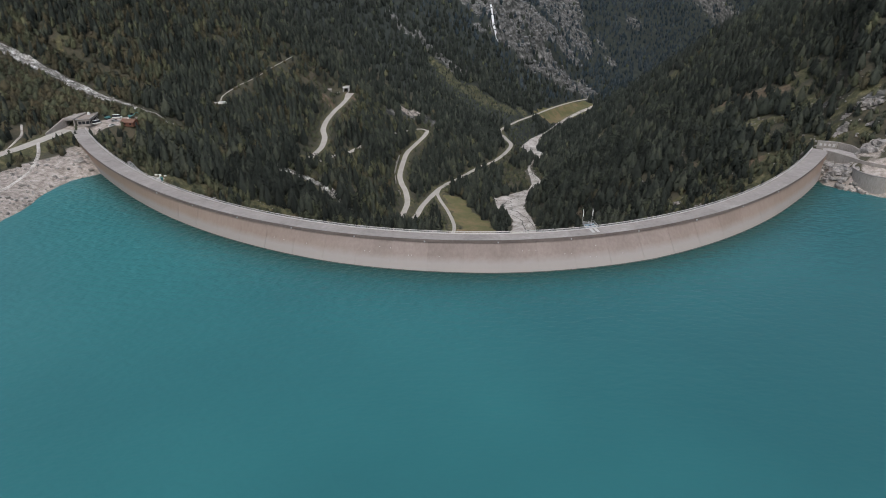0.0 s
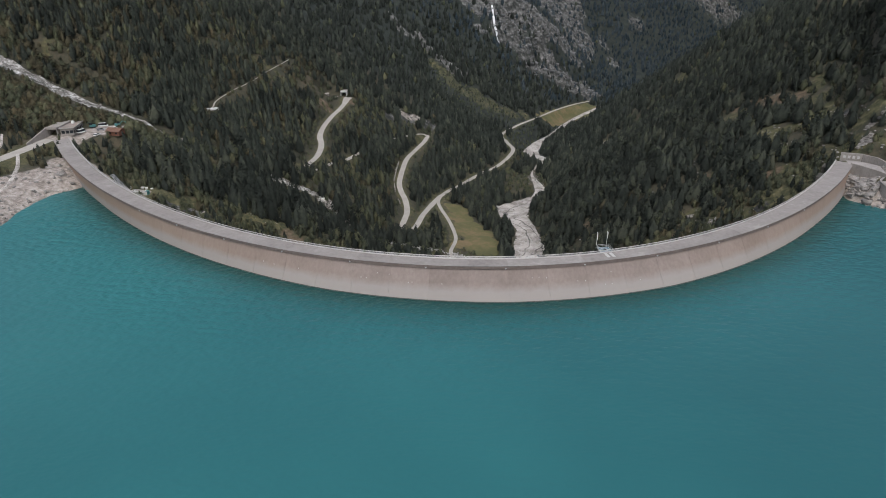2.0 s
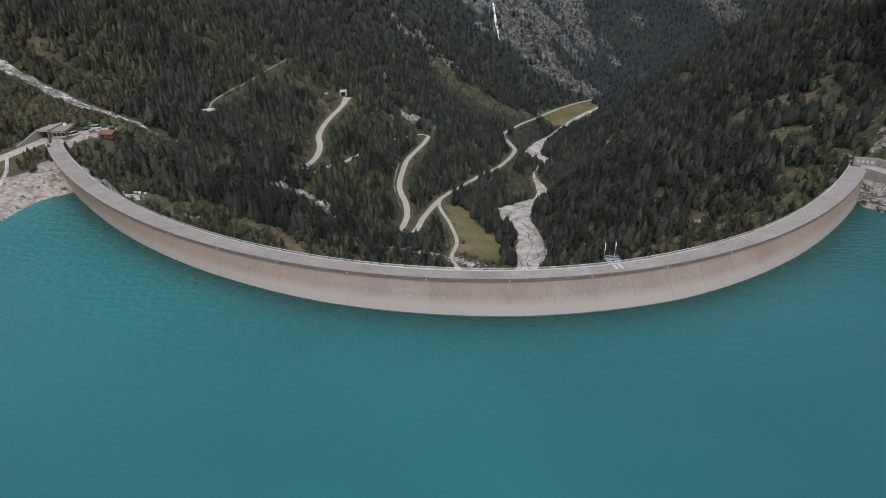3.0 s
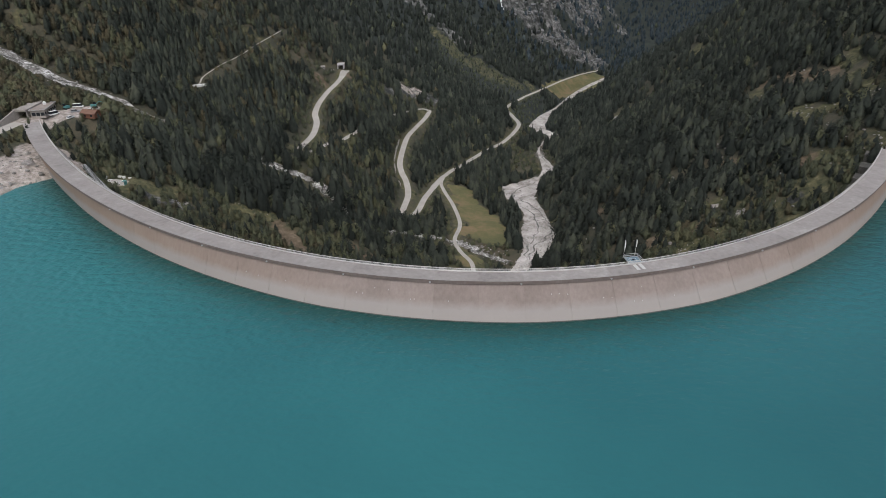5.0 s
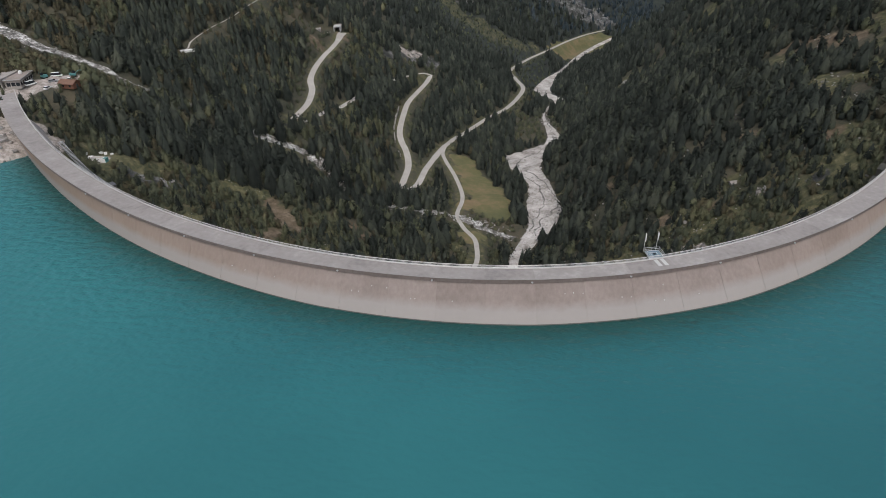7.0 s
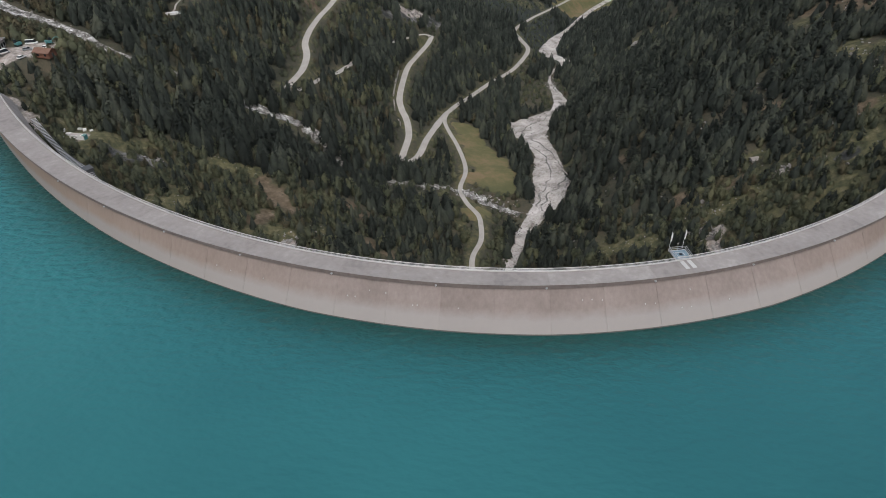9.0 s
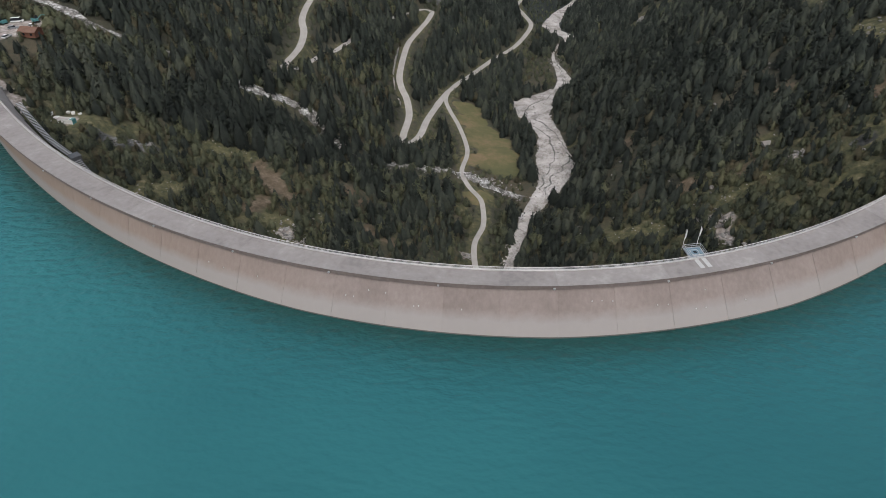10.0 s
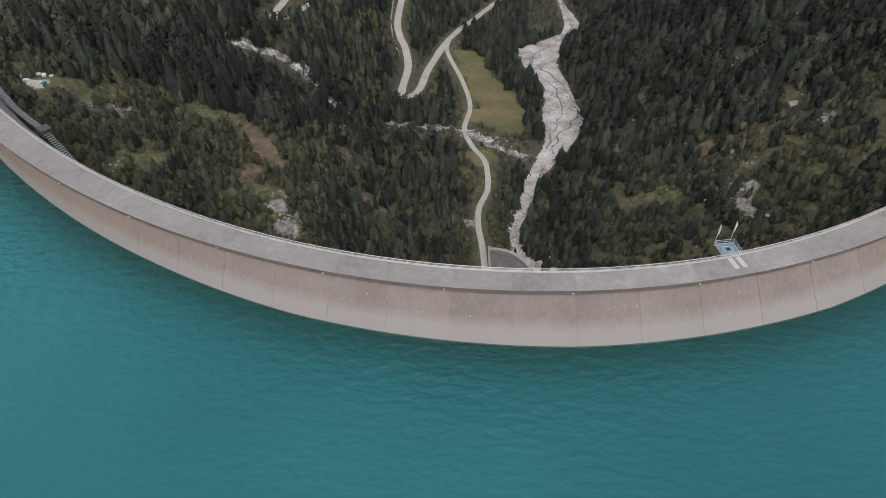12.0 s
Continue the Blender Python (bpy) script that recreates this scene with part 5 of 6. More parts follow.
def trunk_shape(h, r, rng, sides=3):
    ring = np.arange(sides) * 2 * np.pi / sides
    low = np.column_stack([r * np.cos(ring), r * np.sin(ring), np.full(sides, -0.6)])
    mid = np.column_stack([0.6 * r * np.cos(ring) + rng.normal(0, 0.05), 0.6 * r * np.sin(ring), np.full(sides, h * 0.5)])
    top = np.array([[0, 0, h]])
    k = np.arange(sides)
    n = (k + 1) % sides
    tris = np.vstack([np.column_stack([k, n, n + sides]), np.column_stack([k, n + sides, k + sides]), np.column_stack([k + sides, n + sides, np.full(sides, 2 * sides)])])
    return np.vstack([low, mid, top]), tris, None


def fir_outline(f, round_top):
    """Width of a conifer's crown by height: pointed, or egg-shaped as on a stone pine."""
    pointed = (1 - f) ** 0.85
    egg = (1 - f ** 2.6) * (0.7 + 0.3 * np.minimum(1, f / 0.25))
    return pointed * (1 - round_top) + egg * round_top


def conifer_crown(rng, boughs, girth, round_top, width=0.075, foot=0.06, sides=6):
    """A conifer one metre high: drooping boughs set in ragged tiers round a dark inner cone."""
    ring = np.arange(sides) * 2 * np.pi / sides
    core = [np.column_stack([w * girth * np.cos(ring + t), w * girth * np.sin(ring + t), np.full(sides, h)]) for w, h, t in ((0.66, foot + 0.03, 0), (0.86 * fir_outline(0.3, round_top), 0.34, 0.4))] + [np.array([[0, 0, 0.94]])]
    verts, tris, base = core, [t for k in range(sides) for n in ((k + 1) % sides,) for t in ((k, n, sides + n), (k, sides + n, sides + k), (sides + k, sides + n, 2 * sides))], 2 * sides + 1
    tiers = max(5, boughs // 9)
    f = (1 - np.sqrt(np.linspace(1, 0.0, boughs))) ** 0.92
    f = np.round(f * tiers) / tiers * 0.6 + f * 0.4 + rng.normal(0, 0.012, boughs)
    f = np.clip(f, 0, 0.99)
    turn = np.arange(boughs) * 2.39996 + rng.normal(0, 0.25, boughs)
    bulge = 1 + 0.16 * np.sin(turn * 2 + rng.uniform(0, 6)) + 0.12 * np.sin(turn + f * 9 + rng.uniform(0, 6))
    reach = girth * fir_outline(f, round_top) * bulge * rng.uniform(0.88, 1.12, boughs) + 0.018
    z = foot + (1 - foot) * f
    wide = width * (0.55 + 0.6 * reach / girth) * rng.uniform(0.8, 1.25, boughs)
    for k in range(boughs):
        c, n = math.cos(turn[k]), math.sin(turn[k])
        inner, tip = reach[k] * 0.58, reach[k]
        droop = (0.07 + rng.uniform(-0.03, 0.03)) * (0.5 + reach[k] / girth)
        skew = rng.normal(0, 0.02)
        verts.append(np.array([(inner * c - wide[k] * n, inner * n + wide[k] * c, z[k] + 0.02), (inner * c + wide[k] * n, inner * n - wide[k] * c, z[k] + 0.02), (tip * c - skew * n, tip * n + skew * c, z[k] - droop)]))
        tris.append((base, base + 1, base + 2))
        base += 3
    verts.append(np.array([(0.012, 0, 0.92), (-0.008, 0.012, 0.92), (-0.008, -0.012, 0.92), (0, 0, 1.02)]))
    tris += [(base, base + 1, base + 3), (base + 1, base + 2, base + 3), (base + 2, base, base + 3)]
    verts = np.vstack(verts)
    # boughs catch the light as one soft mass
    out = np.hypot(verts[:, 0], verts[:, 1]) + 1e-6
    face = np.column_stack([verts[:, 0] / out, verts[:, 1] / out, 0.4 + 0.75 * verts[:, 2]]) + np.repeat(rng.normal(0, 0.07, (len(verts) // 3 + 1, 3)), 3, 0)[:len(verts)]
    return verts, np.array(tris), face / np.linalg.norm(face, axis=1)[:, None]


def leafy_crown(rng, leaves, width, low, leaf, segs=8, rings=5):
    """A leafy crown one metre high: an uneven, lumpy inner mass under a loose coat of small leaf sprays."""
    phase = rng.uniform(0, 6.28, 6)

    def skin(turn, f):
        """The crown's surface at a turn and a share of its height, and the way it faces."""
        lump = 1 + 0.2 * np.sin(2 * turn + phase[0] + 3 * f) + 0.15 * np.sin(3 * turn + phase[1] - 5 * f) + 0.12 * np.sin(5 * turn + phase[2] + 8 * f) + 0.1 * np.sin(9 * f + phase[3])
        wide = width * lump * np.sqrt(np.clip(1 - (2 * f - 0.82) ** 2 / 1.42, 0.02, 1)) * (1 - 0.55 * f ** 2.5)
        at = np.stack([wide * np.cos(turn) + 0.08 * np.sin(phase[4] + 3 * f), wide * np.sin(turn), low + (1 - low) * f], -1)
        way = np.stack([np.cos(turn), np.sin(turn), 1.5 * f - 0.35 + 0 * turn], -1)
        return at, way / np.linalg.norm(way, axis=-1)[..., None]
    turn, f = np.meshgrid(np.arange(segs) * 2 * np.pi / segs, np.linspace(0.02, 0.86, rings))
    at, way = skin(turn, f)
    core = at * np.array([0.54, 0.54, 0.86])
    verts, face = [core.reshape(-1, 3), np.array([[0, 0, 0.95]])], [way.reshape(-1, 3), np.array([[0, 0, 1.0]])]
    k = np.arange(segs)
    n = (k + 1) % segs
    tris = [np.vstack([np.column_stack([i * segs + k, i * segs + n, i * segs + segs + n]), np.column_stack([i * segs + k, i * segs + segs + n, i * segs + segs + k])]) for i in range(rings - 1)]
    top = (rings - 1) * segs
    tris.append(np.column_stack([top + k, top + n, np.full(segs, rings * segs)]))
    base = rings * segs + 1
    spot, out = skin(rng.uniform(0, 6.28, leaves), np.clip(rng.beta(1.5, 1.15, leaves), 0.02, 0.97))
    spot = spot * (1 - np.array([1, 1, 0.3]) * rng.beta(1, 2.2, leaves)[:, None] * 0.4) + out * rng.normal(0.0, 0.03, leaves)[:, None]
    flat = out + rng.normal(0, 0.45, (leaves, 3))
    e1 = np.cross(flat, rng.normal(0, 1, (leaves, 3)))
    e1 /= np.linalg.norm(e1, axis=1)[:, None] + 1e-6
    e2 = np.cross(flat / np.linalg.norm(flat, axis=1)[:, None], e1)
    size = (leaf * rng.uniform(0.6, 1.3, leaves))[:, None]
    verts.append(np.stack([spot + e1 * size, spot - e1 * size * 0.5 + e2 * size * 0.85, spot - e1 * size * 0.55 - e2 * size * 0.8], 1).reshape(-1, 3))
    soft = out + rng.normal(0, 0.4, (leaves, 3))
    face.append(np.repeat(soft / np.linalg.norm(soft, axis=1)[:, None], 3, 0))
    tris.append(base + np.arange(3 * leaves).reshape(-1, 3))
    return np.vstack(verts), np.vstack(tris), np.vstack(face)


rng = np.random.default_rng(7)
SHAPES = {"spruce": [conifer_crown(rng, 118, g, e, 0.038, sides=5) for g, e in ((0.19, 0.1), (0.2, 0.3), (0.22, 0.2), (0.24, 0.45), (0.21, 0.6), (0.25, 0.3))],
          "pine": [conifer_crown(rng, 116, g, e, 0.04, sides=5) for g, e in ((0.25, 0.75), (0.28, 1.0), (0.24, 0.9))] + [leafy_crown(rng, 112, w, 0.04, 0.052, 6, 4) for w in (0.2, 0.225, 0.25, 0.28)],
          "small_spruce": [conifer_crown(rng, 54, g, e, 0.07, sides=4) for g, e in ((0.2, 0.2), (0.23, 0.5), (0.26, 0.8), (0.28, 1.0))],
          "far_spruce": [conifer_crown(rng, 9, g, e, 0.1, sides=4) for g, e in ((0.2, 0.4), (0.22, 0.7), (0.24, 0.9), (0.26, 0.6))],
          "broadleaf": [leafy_crown(rng, 140, w, 0.1, 0.053, 6, 4) for w in (0.24, 0.27, 0.3, 0.34, 0.38)],
          "bush": [leafy_crown(rng, 98, w, 0.02, 0.07, 6, 3) for w in (0.42, 0.5, 0.6, 0.72)],
          "far_leafy": [leafy_crown(rng, 14, w, 0.1, 0.12, 5, 3) for w in (0.34, 0.42, 0.5)]}
TRUNKS = [trunk_shape(0.8, 0.018, rng) for k in range(3)]


def open_ground(x, y):
    """Where trees may stand: off roads, river, meadows, rock, the dam and the lake."""
    n, u = dam_gap(x, y)
    ok = (n > 9) | (((x > 199) & (n > -30) & (np.hypot(x - 202, y - 313) > 8) & (to_line(x, y, [(196.5, 312.6), (201.5, 310.2), (205.3, 303), (207.9, 296), (213, 290.5), (221, 285.5), (240, 277)])[0] > 7)) | ((x < -195) & (n > -200)))
    ok &= height(x, y) > np.where(n > 0, -400, np.where(x < -195, 4.5, 6.5))
    for k, ((line, half, _), more) in enumerate(zip(BEDS, (-8.5, -2.6, 2.2, 2.2, 0.2, 2.2))):
        gap, along, _ = to_line(x, y, line)
        # trees crowd the road between two bends, hiding it from the camera
        ok &= gap > np.where((k == 2) & (along > 11.4) & (along < 15.3), 2.6, half + more)
    ok &= (to_line(x, y, STREAM)[0] > 7) | (x > -165)
    ok &= (np.hypot(x - 143, y - 356) > 4.5) & (np.hypot(x + 201, y - 391) > 15) & (np.hypot(x - 24, y - 309) > 13.5) & (np.hypot(x - 209, y - 285) > 24)
    ok &= (to_line(x, y, SHORE_TRACK)[0] > 3) & (to_line(x, y, YARD_TRACK)[0] > 2.5)
    left, right = [np.interp(y, [pair[k][1] for pair in BANKS], [pair[k][0] for pair in BANKS]) for k in (0, 1)]
    ok &= (x < left - 1 + 6 * rough(x, y, 16, 78)) | (x > right + 1) | (y < 415) & (x < left - 1)
    for px, py, size, _ in PADS:
        ok &= np.hypot(x - px, y - py) > size * 1.02
    return ok


def plant(x0, x1, y0, y1, step, seed):
    r = np.random.default_rng(seed)
    x, y = np.meshgrid(np.arange(x0, x1, step), np.arange(y0, y1, step))
    x = (x + r.uniform(-0.62, 0.62, x.shape) * step).reshape(-1)
    y = (y + r.uniform(-0.62, 0.62, y.shape) * step).reshape(-1)
    # only the wedge of the valley that the camera sees
    seen = np.abs(x) < 0.74 * (y + 30) + 25
    x, y = x[seen], y[seen]
    z = height(x, y)
    rock, grass, field, crag = zones(x, y, z)
    keep = open_ground(x, y) & (field < 0.35)
    bare = blob(x, y, BARE_SOIL)
    dense = 0.97 - 0.97 * np.maximum(np.maximum(rock, crag * np.where(y > 900, 0.6, 0.75)), np.maximum(grass * np.where(x > 190, 0.62, np.where(y < 385, 0.93, 0.85)), bare * np.where(y > 380, 0.6, 0.93))) - 0.3 * smooth(0.15, 0.6, rough(x, y, 38, 91))
    dense = np.where((x < -195) & (to_line(x, y, ROAD_SHORE)[0] < 22) & (x > -235), 1.0 - 1.1 * rock, dense)
    dense = np.where((x > 205) & (y < 400), dense * 0.9, dense)
    # the steep sunless side carries fewer, larger conifers
    dense = np.where((x > 45) & (y > 345) & (y < 720), dense * (0.72 + 0.14 * rough(x, y, 22, 94)), dense)
    keep &= r.uniform(0, 1, len(x)) < dense
    return x[keep], y[keep], z[keep], r


def leafy_share(x, y):
    """How many of the trees are broad-leaved, over the land."""
    s = 0.07 + 0.25 * smooth(0.15, 0.6, rough(x, y, 60, 93))
    s = np.where((x < -35) & (y > 375) & (y < 660), 0.44 + 0.7 * rough(x, y, 50, 97), s)
    # a dark belt of tall spruces above the stream
    s = np.where((x < -30) & (x > -126) & (y > 358) & (y < 414), 0.06, s)
    s = np.where((x <= -126) & (x > -190) & (y > 350) & (y < 420), 0.5 + 0.3 * rough(x, y, 24, 98), s)
    s = np.where((x < -50) & (y < 358), 0.8, s)
    s = np.where((x >= -50) & (x < 2) & (y < 385), 0.28 + 0.4 * rough(x, y, 26, 95), s)
    s = np.where((x > 0) & (x < 30) & (y < 420), 0.85, s)
    s = np.where((x > 45) & (y > 345), 0.05 + 0.1 * (y < 380), s)
    s = np.where((x > 60) & (y < 345), 0.45 + 0.5 * rough(x, y, 40, 96), s)
    s = np.where((x > 116) & (y < 350), 0.8, s)
    s = np.where((x < -205) & (y < 520), 0.8, s)
    s = np.where((x > 200) & (y < 470), 0.25, s)
    s = np.where((x < -190) & (y < 372), 0.55, s)
    return s


def gather(items, shapes):
    """Join trees (place, height, turn, shape number, spread, lean, tone) into arrays of places, triangles, tones and facings."""
    V, T, N, F, base = [], [], [], [], 0
    for k, (sv, st, sn) in enumerate(shapes):
        rows = items[items[:, 5] == k]
        if not len(rows):
            continue
        c, s = np.cos(rows[:, 4])[:, None], np.sin(rows[:, 4])[:, None]
        h, w = rows[:, 3][:, None], (rows[:, 3] * rows[:, 6])[:, None]
        x = (sv[:, 0] * c - sv[:, 1] * s) * w + rows[:, 0][:, None] + sv[:, 2] * h * rows[:, 7][:, None]
        y = (sv[:, 0] * s + sv[:, 1] * c) * w + rows[:, 1][:, None]
        z = sv[:, 2] * h + rows[:, 2][:, None]
        V.append(np.stack([x, y, z], -1).reshape(-1, 3))
        T.append((st[None] + base + (np.arange(len(rows)) * len(sv))[:, None, None]).reshape(-1, 3))
        N.append(np.repeat(rows[:, 8], len(sv)))
        if sn is not None:
            F.append(np.stack([sn[:, 0] * c - sn[:, 1] * s, sn[:, 0] * s + sn[:, 1] * c, np.tile(sn[:, 2], (len(rows), 1))], -1).reshape(-1, 3))
        base += len(rows) * len(sv)
    return np.vstack(V), np.vstack(T), np.concatenate(N), np.vstack(F) if F else None


def stand_of(x, y, z, r, far):
    """Kinds, heights and shapes for a set of tree places."""
    n = len(x)
    leafy = r.uniform(0, 1, n) < leafy_share(x, y)
    low = leafy & (r.uniform(0, 1, n) < np.where((y < 358) & ~far, 0.6, 0.4))
    tall = 8.5 + 7.0 * r.beta(2, 2.4, n) + 2.5 * rough(x, y, 55, 99)
    tall = np.where((x < -60) & (y > 360) & (y < 470), tall + 2.5, tall)
    tall = np.where((x > 45) & (y > 345), tall * 0.92, tall * 0.9)
    tall = np.clip(tall * np.where(r.uniform(0, 1, n) < 0.2, r.uniform(0.35, 0.7, n), 1), 3.0, 22)
    # scrub keeps the view of the stream and the meadow open
    scrub = ((x < -160) & (y > np.interp(x, [-330, -160], [405, 385])) & (y < np.interp(x, [-300, -230, -175], [456, 458, 425]))) | ((np.abs(x - 26) < 22) & (np.abs(y - 414) < 14))
    # bushes on the camera's side keep roads, clearing, stream and meadow in view
    verge = np.zeros(n, bool)
    for line, (low_y, high_y), reach in ((ROAD_MAIN, (440, 700), 9), (ROAD_SIDE, (330, 540), 9), (STREAM, (395, 440), 11)):
        gap_, along_, _ = to_line(x, y + reach, line)
        open_part = (along_ < 9) | ((along_ > 15.5) & (along_ < 33)) if line is ROAD_MAIN else True
        verge |= (gap_ < reach) & open_part & (y > low_y - 20) & (y < high_y) & ((x > -32) | ((x < -64) & (x > -104)) | (line is not STREAM))
    verge |= (np.abs(x + 142) < 26) & (np.abs(y - 334) < 12)
    # low growth before hillside track and valley road, placed along the camera's sight line
    for reach in (6, 15):
        verge |= (to_line(x - 0.28 * reach, y + 0.96 * reach, PATH_HILL)[0] < 5) & (r.uniform(0, 1, n) < 0.8)
        gap_, along_, _ = to_line(x + 0.1 * reach, y + 0.99 * reach, ROAD_MAIN)
        verge |= (gap_ < 7) & (along_ > 35.8) & (along_ < 39.0)
    screen = (to_line(x, y, [(-66, 548), (-59, 572), (-44, 616), (-28, 643)])[0] < 11) & (x > np.interp(y, [540, 620, 650], [-70, -48, -30]))
    # low growth borders the clearings on the camera's side, to keep them in view
    clearings = (*GRASS_BELOW, *GRASS_BESIDE, *GRASS_SLOPE, *BARE_SOIL, *CRAGGY)
    border = np.maximum(blob(x, y + 9, clearings), blob(x, y + 17, clearings))
    verge |= (border > 0.4) & (r.uniform(0, 1, n) < np.where(x > 60, 0.6, 0.8))
    # scrub covers the flat floor beside river stretches that the camera should see
    beside_river = x - np.interp(y, [p[1] for p in RIVER], [p[0] for p in RIVER])
    verge |= (((y > 600) & (y < 690)) | ((y > 745) & (y < 900))) & (beside_river > -34) & (beside_river < 10)
    verge |= (np.abs(x + 104) < 17) & (y > 600) & (y < 642)
    verge |= far & (np.maximum(blob(x, y + 30, FAR_FIELD), blob(x, y + 13, FAR_FIELD)) > 0.3)
    verge |= far & (np.maximum(np.maximum(blob(x, y, FAR_SLOPE), blob(x, y + 20, FAR_SLOPE)), blob(x, y + 42, FAR_SLOPE)) > 0.4)
    verge |= (x > 8) & (x < 34) & (y > 405) & (y < 436)
    verge &= ~screen
    leafy, low = (leafy & ~screen) | scrub | (verge & (r.uniform(0, 1, n) < 0.8)), (low & ~screen) | scrub | verge
    tall = np.where(screen, r.uniform(9, 14, n), tall)
    tall = np.where(leafy, r.uniform(5.5, 10.5, n), tall)
    tall = np.where(low, r.uniform(2.6, 5.2, n), tall)
    tall = np.where((x < -195) & (y < 372) & (x > -240), np.minimum(tall, r.uniform(3, 7, n)), tall)
    tall = np.where((x > 195) & (y < 345), np.minimum(tall, r.uniform(3, 8, n)), tall)
    tall = np.where((y < 358) & (np.abs(x) < 190), tall * 0.7, tall)
    tall = np.where((x < -178) & (x > -218) & (y > 345) & (y < 386), np.minimum(tall, r.uniform(3.5, 7.0, n)), tall)
    tall = np.where(verge, r.uniform(2.2, 4.8, n), tall)
    tall = np.where(scrub, np.clip(2.2 + 0.14 * to_line(x, y, STREAM)[0], 2.5, 6.5) * r.uniform(0.75, 1.15, n), tall)
    rows = np.column_stack([x, y, z - 0.3, tall, r.uniform(0, 6.28, n), np.zeros(n), r.uniform(0.85, 1.2, n) * np.where(leafy | low, 1.0, np.where(x > 45, 1.2, 1.1)), r.normal(0, 0.015, n), np.clip(r.normal(0, 0.5, n) + 0.5 * rough(x, y, 28, 101) - 0.5 * ((x < -30) & (x > -126) & (y > 358) & (y < 420)), -1.2, 1.6)])
    return rows, leafy, low


def pick_shapes(rows, count, r):
    rows = rows.copy()
    rows[:, 5] = r.integers(0, count, len(rows))
    return rows


# trees near the dam stand singly, the rest make the woods
x, y, z, r = plant(-330, 330, 190, 720, 4.1, 11)
more = plant(-195, 200, 225, 388, 4.6, 21)
shrubs = plant(-172, -52, 285, 382, 3.7, 22)
shrubs_beside = plant(62, 205, 285, 372, 4.0, 23)
# close growth at the dam foot and on the upper slope by the stream
foot, upper = plant(-54, 40, 262, 352, 3.3, 24), plant(-330, -105, 405, 580, 6.4, 25)
roadside = plant(-68, -24, 538, 648, 4.2, 26)
stands = ((x, y, z), more, foot, upper, roadside, shrubs, shrubs_beside)
under = np.concatenate([np.full(len(stand[0]), k > 4) for k, stand in enumerate(stands)])
x, y, z = [np.concatenate([stand[j] for stand in stands]) for j in range(3)]
rows, leafy, low = stand_of(x, y, z, r, np.zeros(len(x), bool))
# alder shrubs fill the openings below the dam
upright = under & (r.uniform(0, 1, len(x)) < 0.4)
sapling = under & ~upright & (r.uniform(0, 1, len(x)) < 0.25)
leafy, low = (leafy | under) & ~sapling, (low | under) & ~upright & ~sapling
rows[under, 3] = r.uniform(2.2, 4.6, int(under.sum()))
rows[upright, 3] = r.uniform(4.0, 7.5, int(upright.sum()))
rows[sapling, 3] = r.uniform(3.5, 7.0, int(sapling.sum()))
gap, _ = dam_gap(x, y)
near = (gap < 90) & (np.abs(x - 5) < 135)
order = np.argsort(np.where(near, gap, 1e9))
single = np.zeros(len(x), bool)
single[order[:280]] = True
single &= near
autumn = (r.uniform(0, 1, len(x)) < np.where((x < -200) | ((x < -110) & (y > 420)), 0.55, 0.12)) & leafy
# stone pines with rounded tops on the steep side, spruces elsewhere, drawn simpler far off
rounded = r.uniform(0, 1, len(x)) < np.where((x > 45) & (y > 330), 0.85, 0.3)
small = (y > 570) | (rows[:, 3] < 5.5)

for name, mask, shapes, material, label in (
        ("spruce_wood", ~leafy & ~single & ~small & ~rounded, "spruce", SPRUCE, "dense dark green spruce forest on the valley sides"),
        ("pine_wood", ~leafy & ~single & ~small & rounded, "pine", SPRUCE, "dark round-topped stone pines on the steep valley side"),
        ("young_wood", ~leafy & ~single & small, "small_spruce", SPRUCE, "young and distant dark green conifers"),
        ("broadleaf_wood", leafy & ~low & ~single & ~autumn, "broadleaf", LEAVES, "olive green broad-leaved trees among the spruces"),
        ("autumn_thicket", autumn & low & ~single, "bush", LARCH, "low yellow-brown autumn scrub on the slopes"),
        ("autumn_wood", autumn & ~low & ~single, "broadleaf", LARCH, "yellow-brown autumn trees on the upper slope"),
        ("thicket", low & ~single & ~autumn, "bush", LEAVES, "low green alder bushes on the slopes")):
    v, t, tone, face = gather(pick_shapes(rows[mask], len(SHAPES[shapes]), r), SHAPES[shapes])
    tagged(link_tris(name, v, t, material, tone=tone, face=face), label, "forest", kind="stuff")
v, t, tone, face = gather(pick_shapes(rows[~low & ~single & (y < 470)], 3, r), TRUNKS)
tagged(link_tris("tree_trunks", v, t, BARK), "brown bark trunks of the forest trees", "forest", kind="stuff")

# the woods farther down the valley
fx, fy, fz, fr = [np.concatenate(p) if k < 3 else p[0] for k, p in enumerate(zip(plant(-560, 640, 720, 1150, 7.2, 12), plant(-20, 200, 722, 970, 5.2, 16), plant(-100, 900, 1150, 1900, 8.5, 13), plant(-560, -330, 300, 720, 6.5, 14), plant(330, 520, 380, 720, 6.5, 15)))]
far_rows, far_leafy, far_low = stand_of(fx, fy, fz, fr, np.ones(len(fx), bool))
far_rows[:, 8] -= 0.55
# share of trees in haze-tinted colour grows with distance
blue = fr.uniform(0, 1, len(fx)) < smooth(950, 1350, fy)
far_rows[:, 3] = np.where(far_low, far_rows[:, 3], np.maximum(far_rows[:, 3], 6) * 1.1)
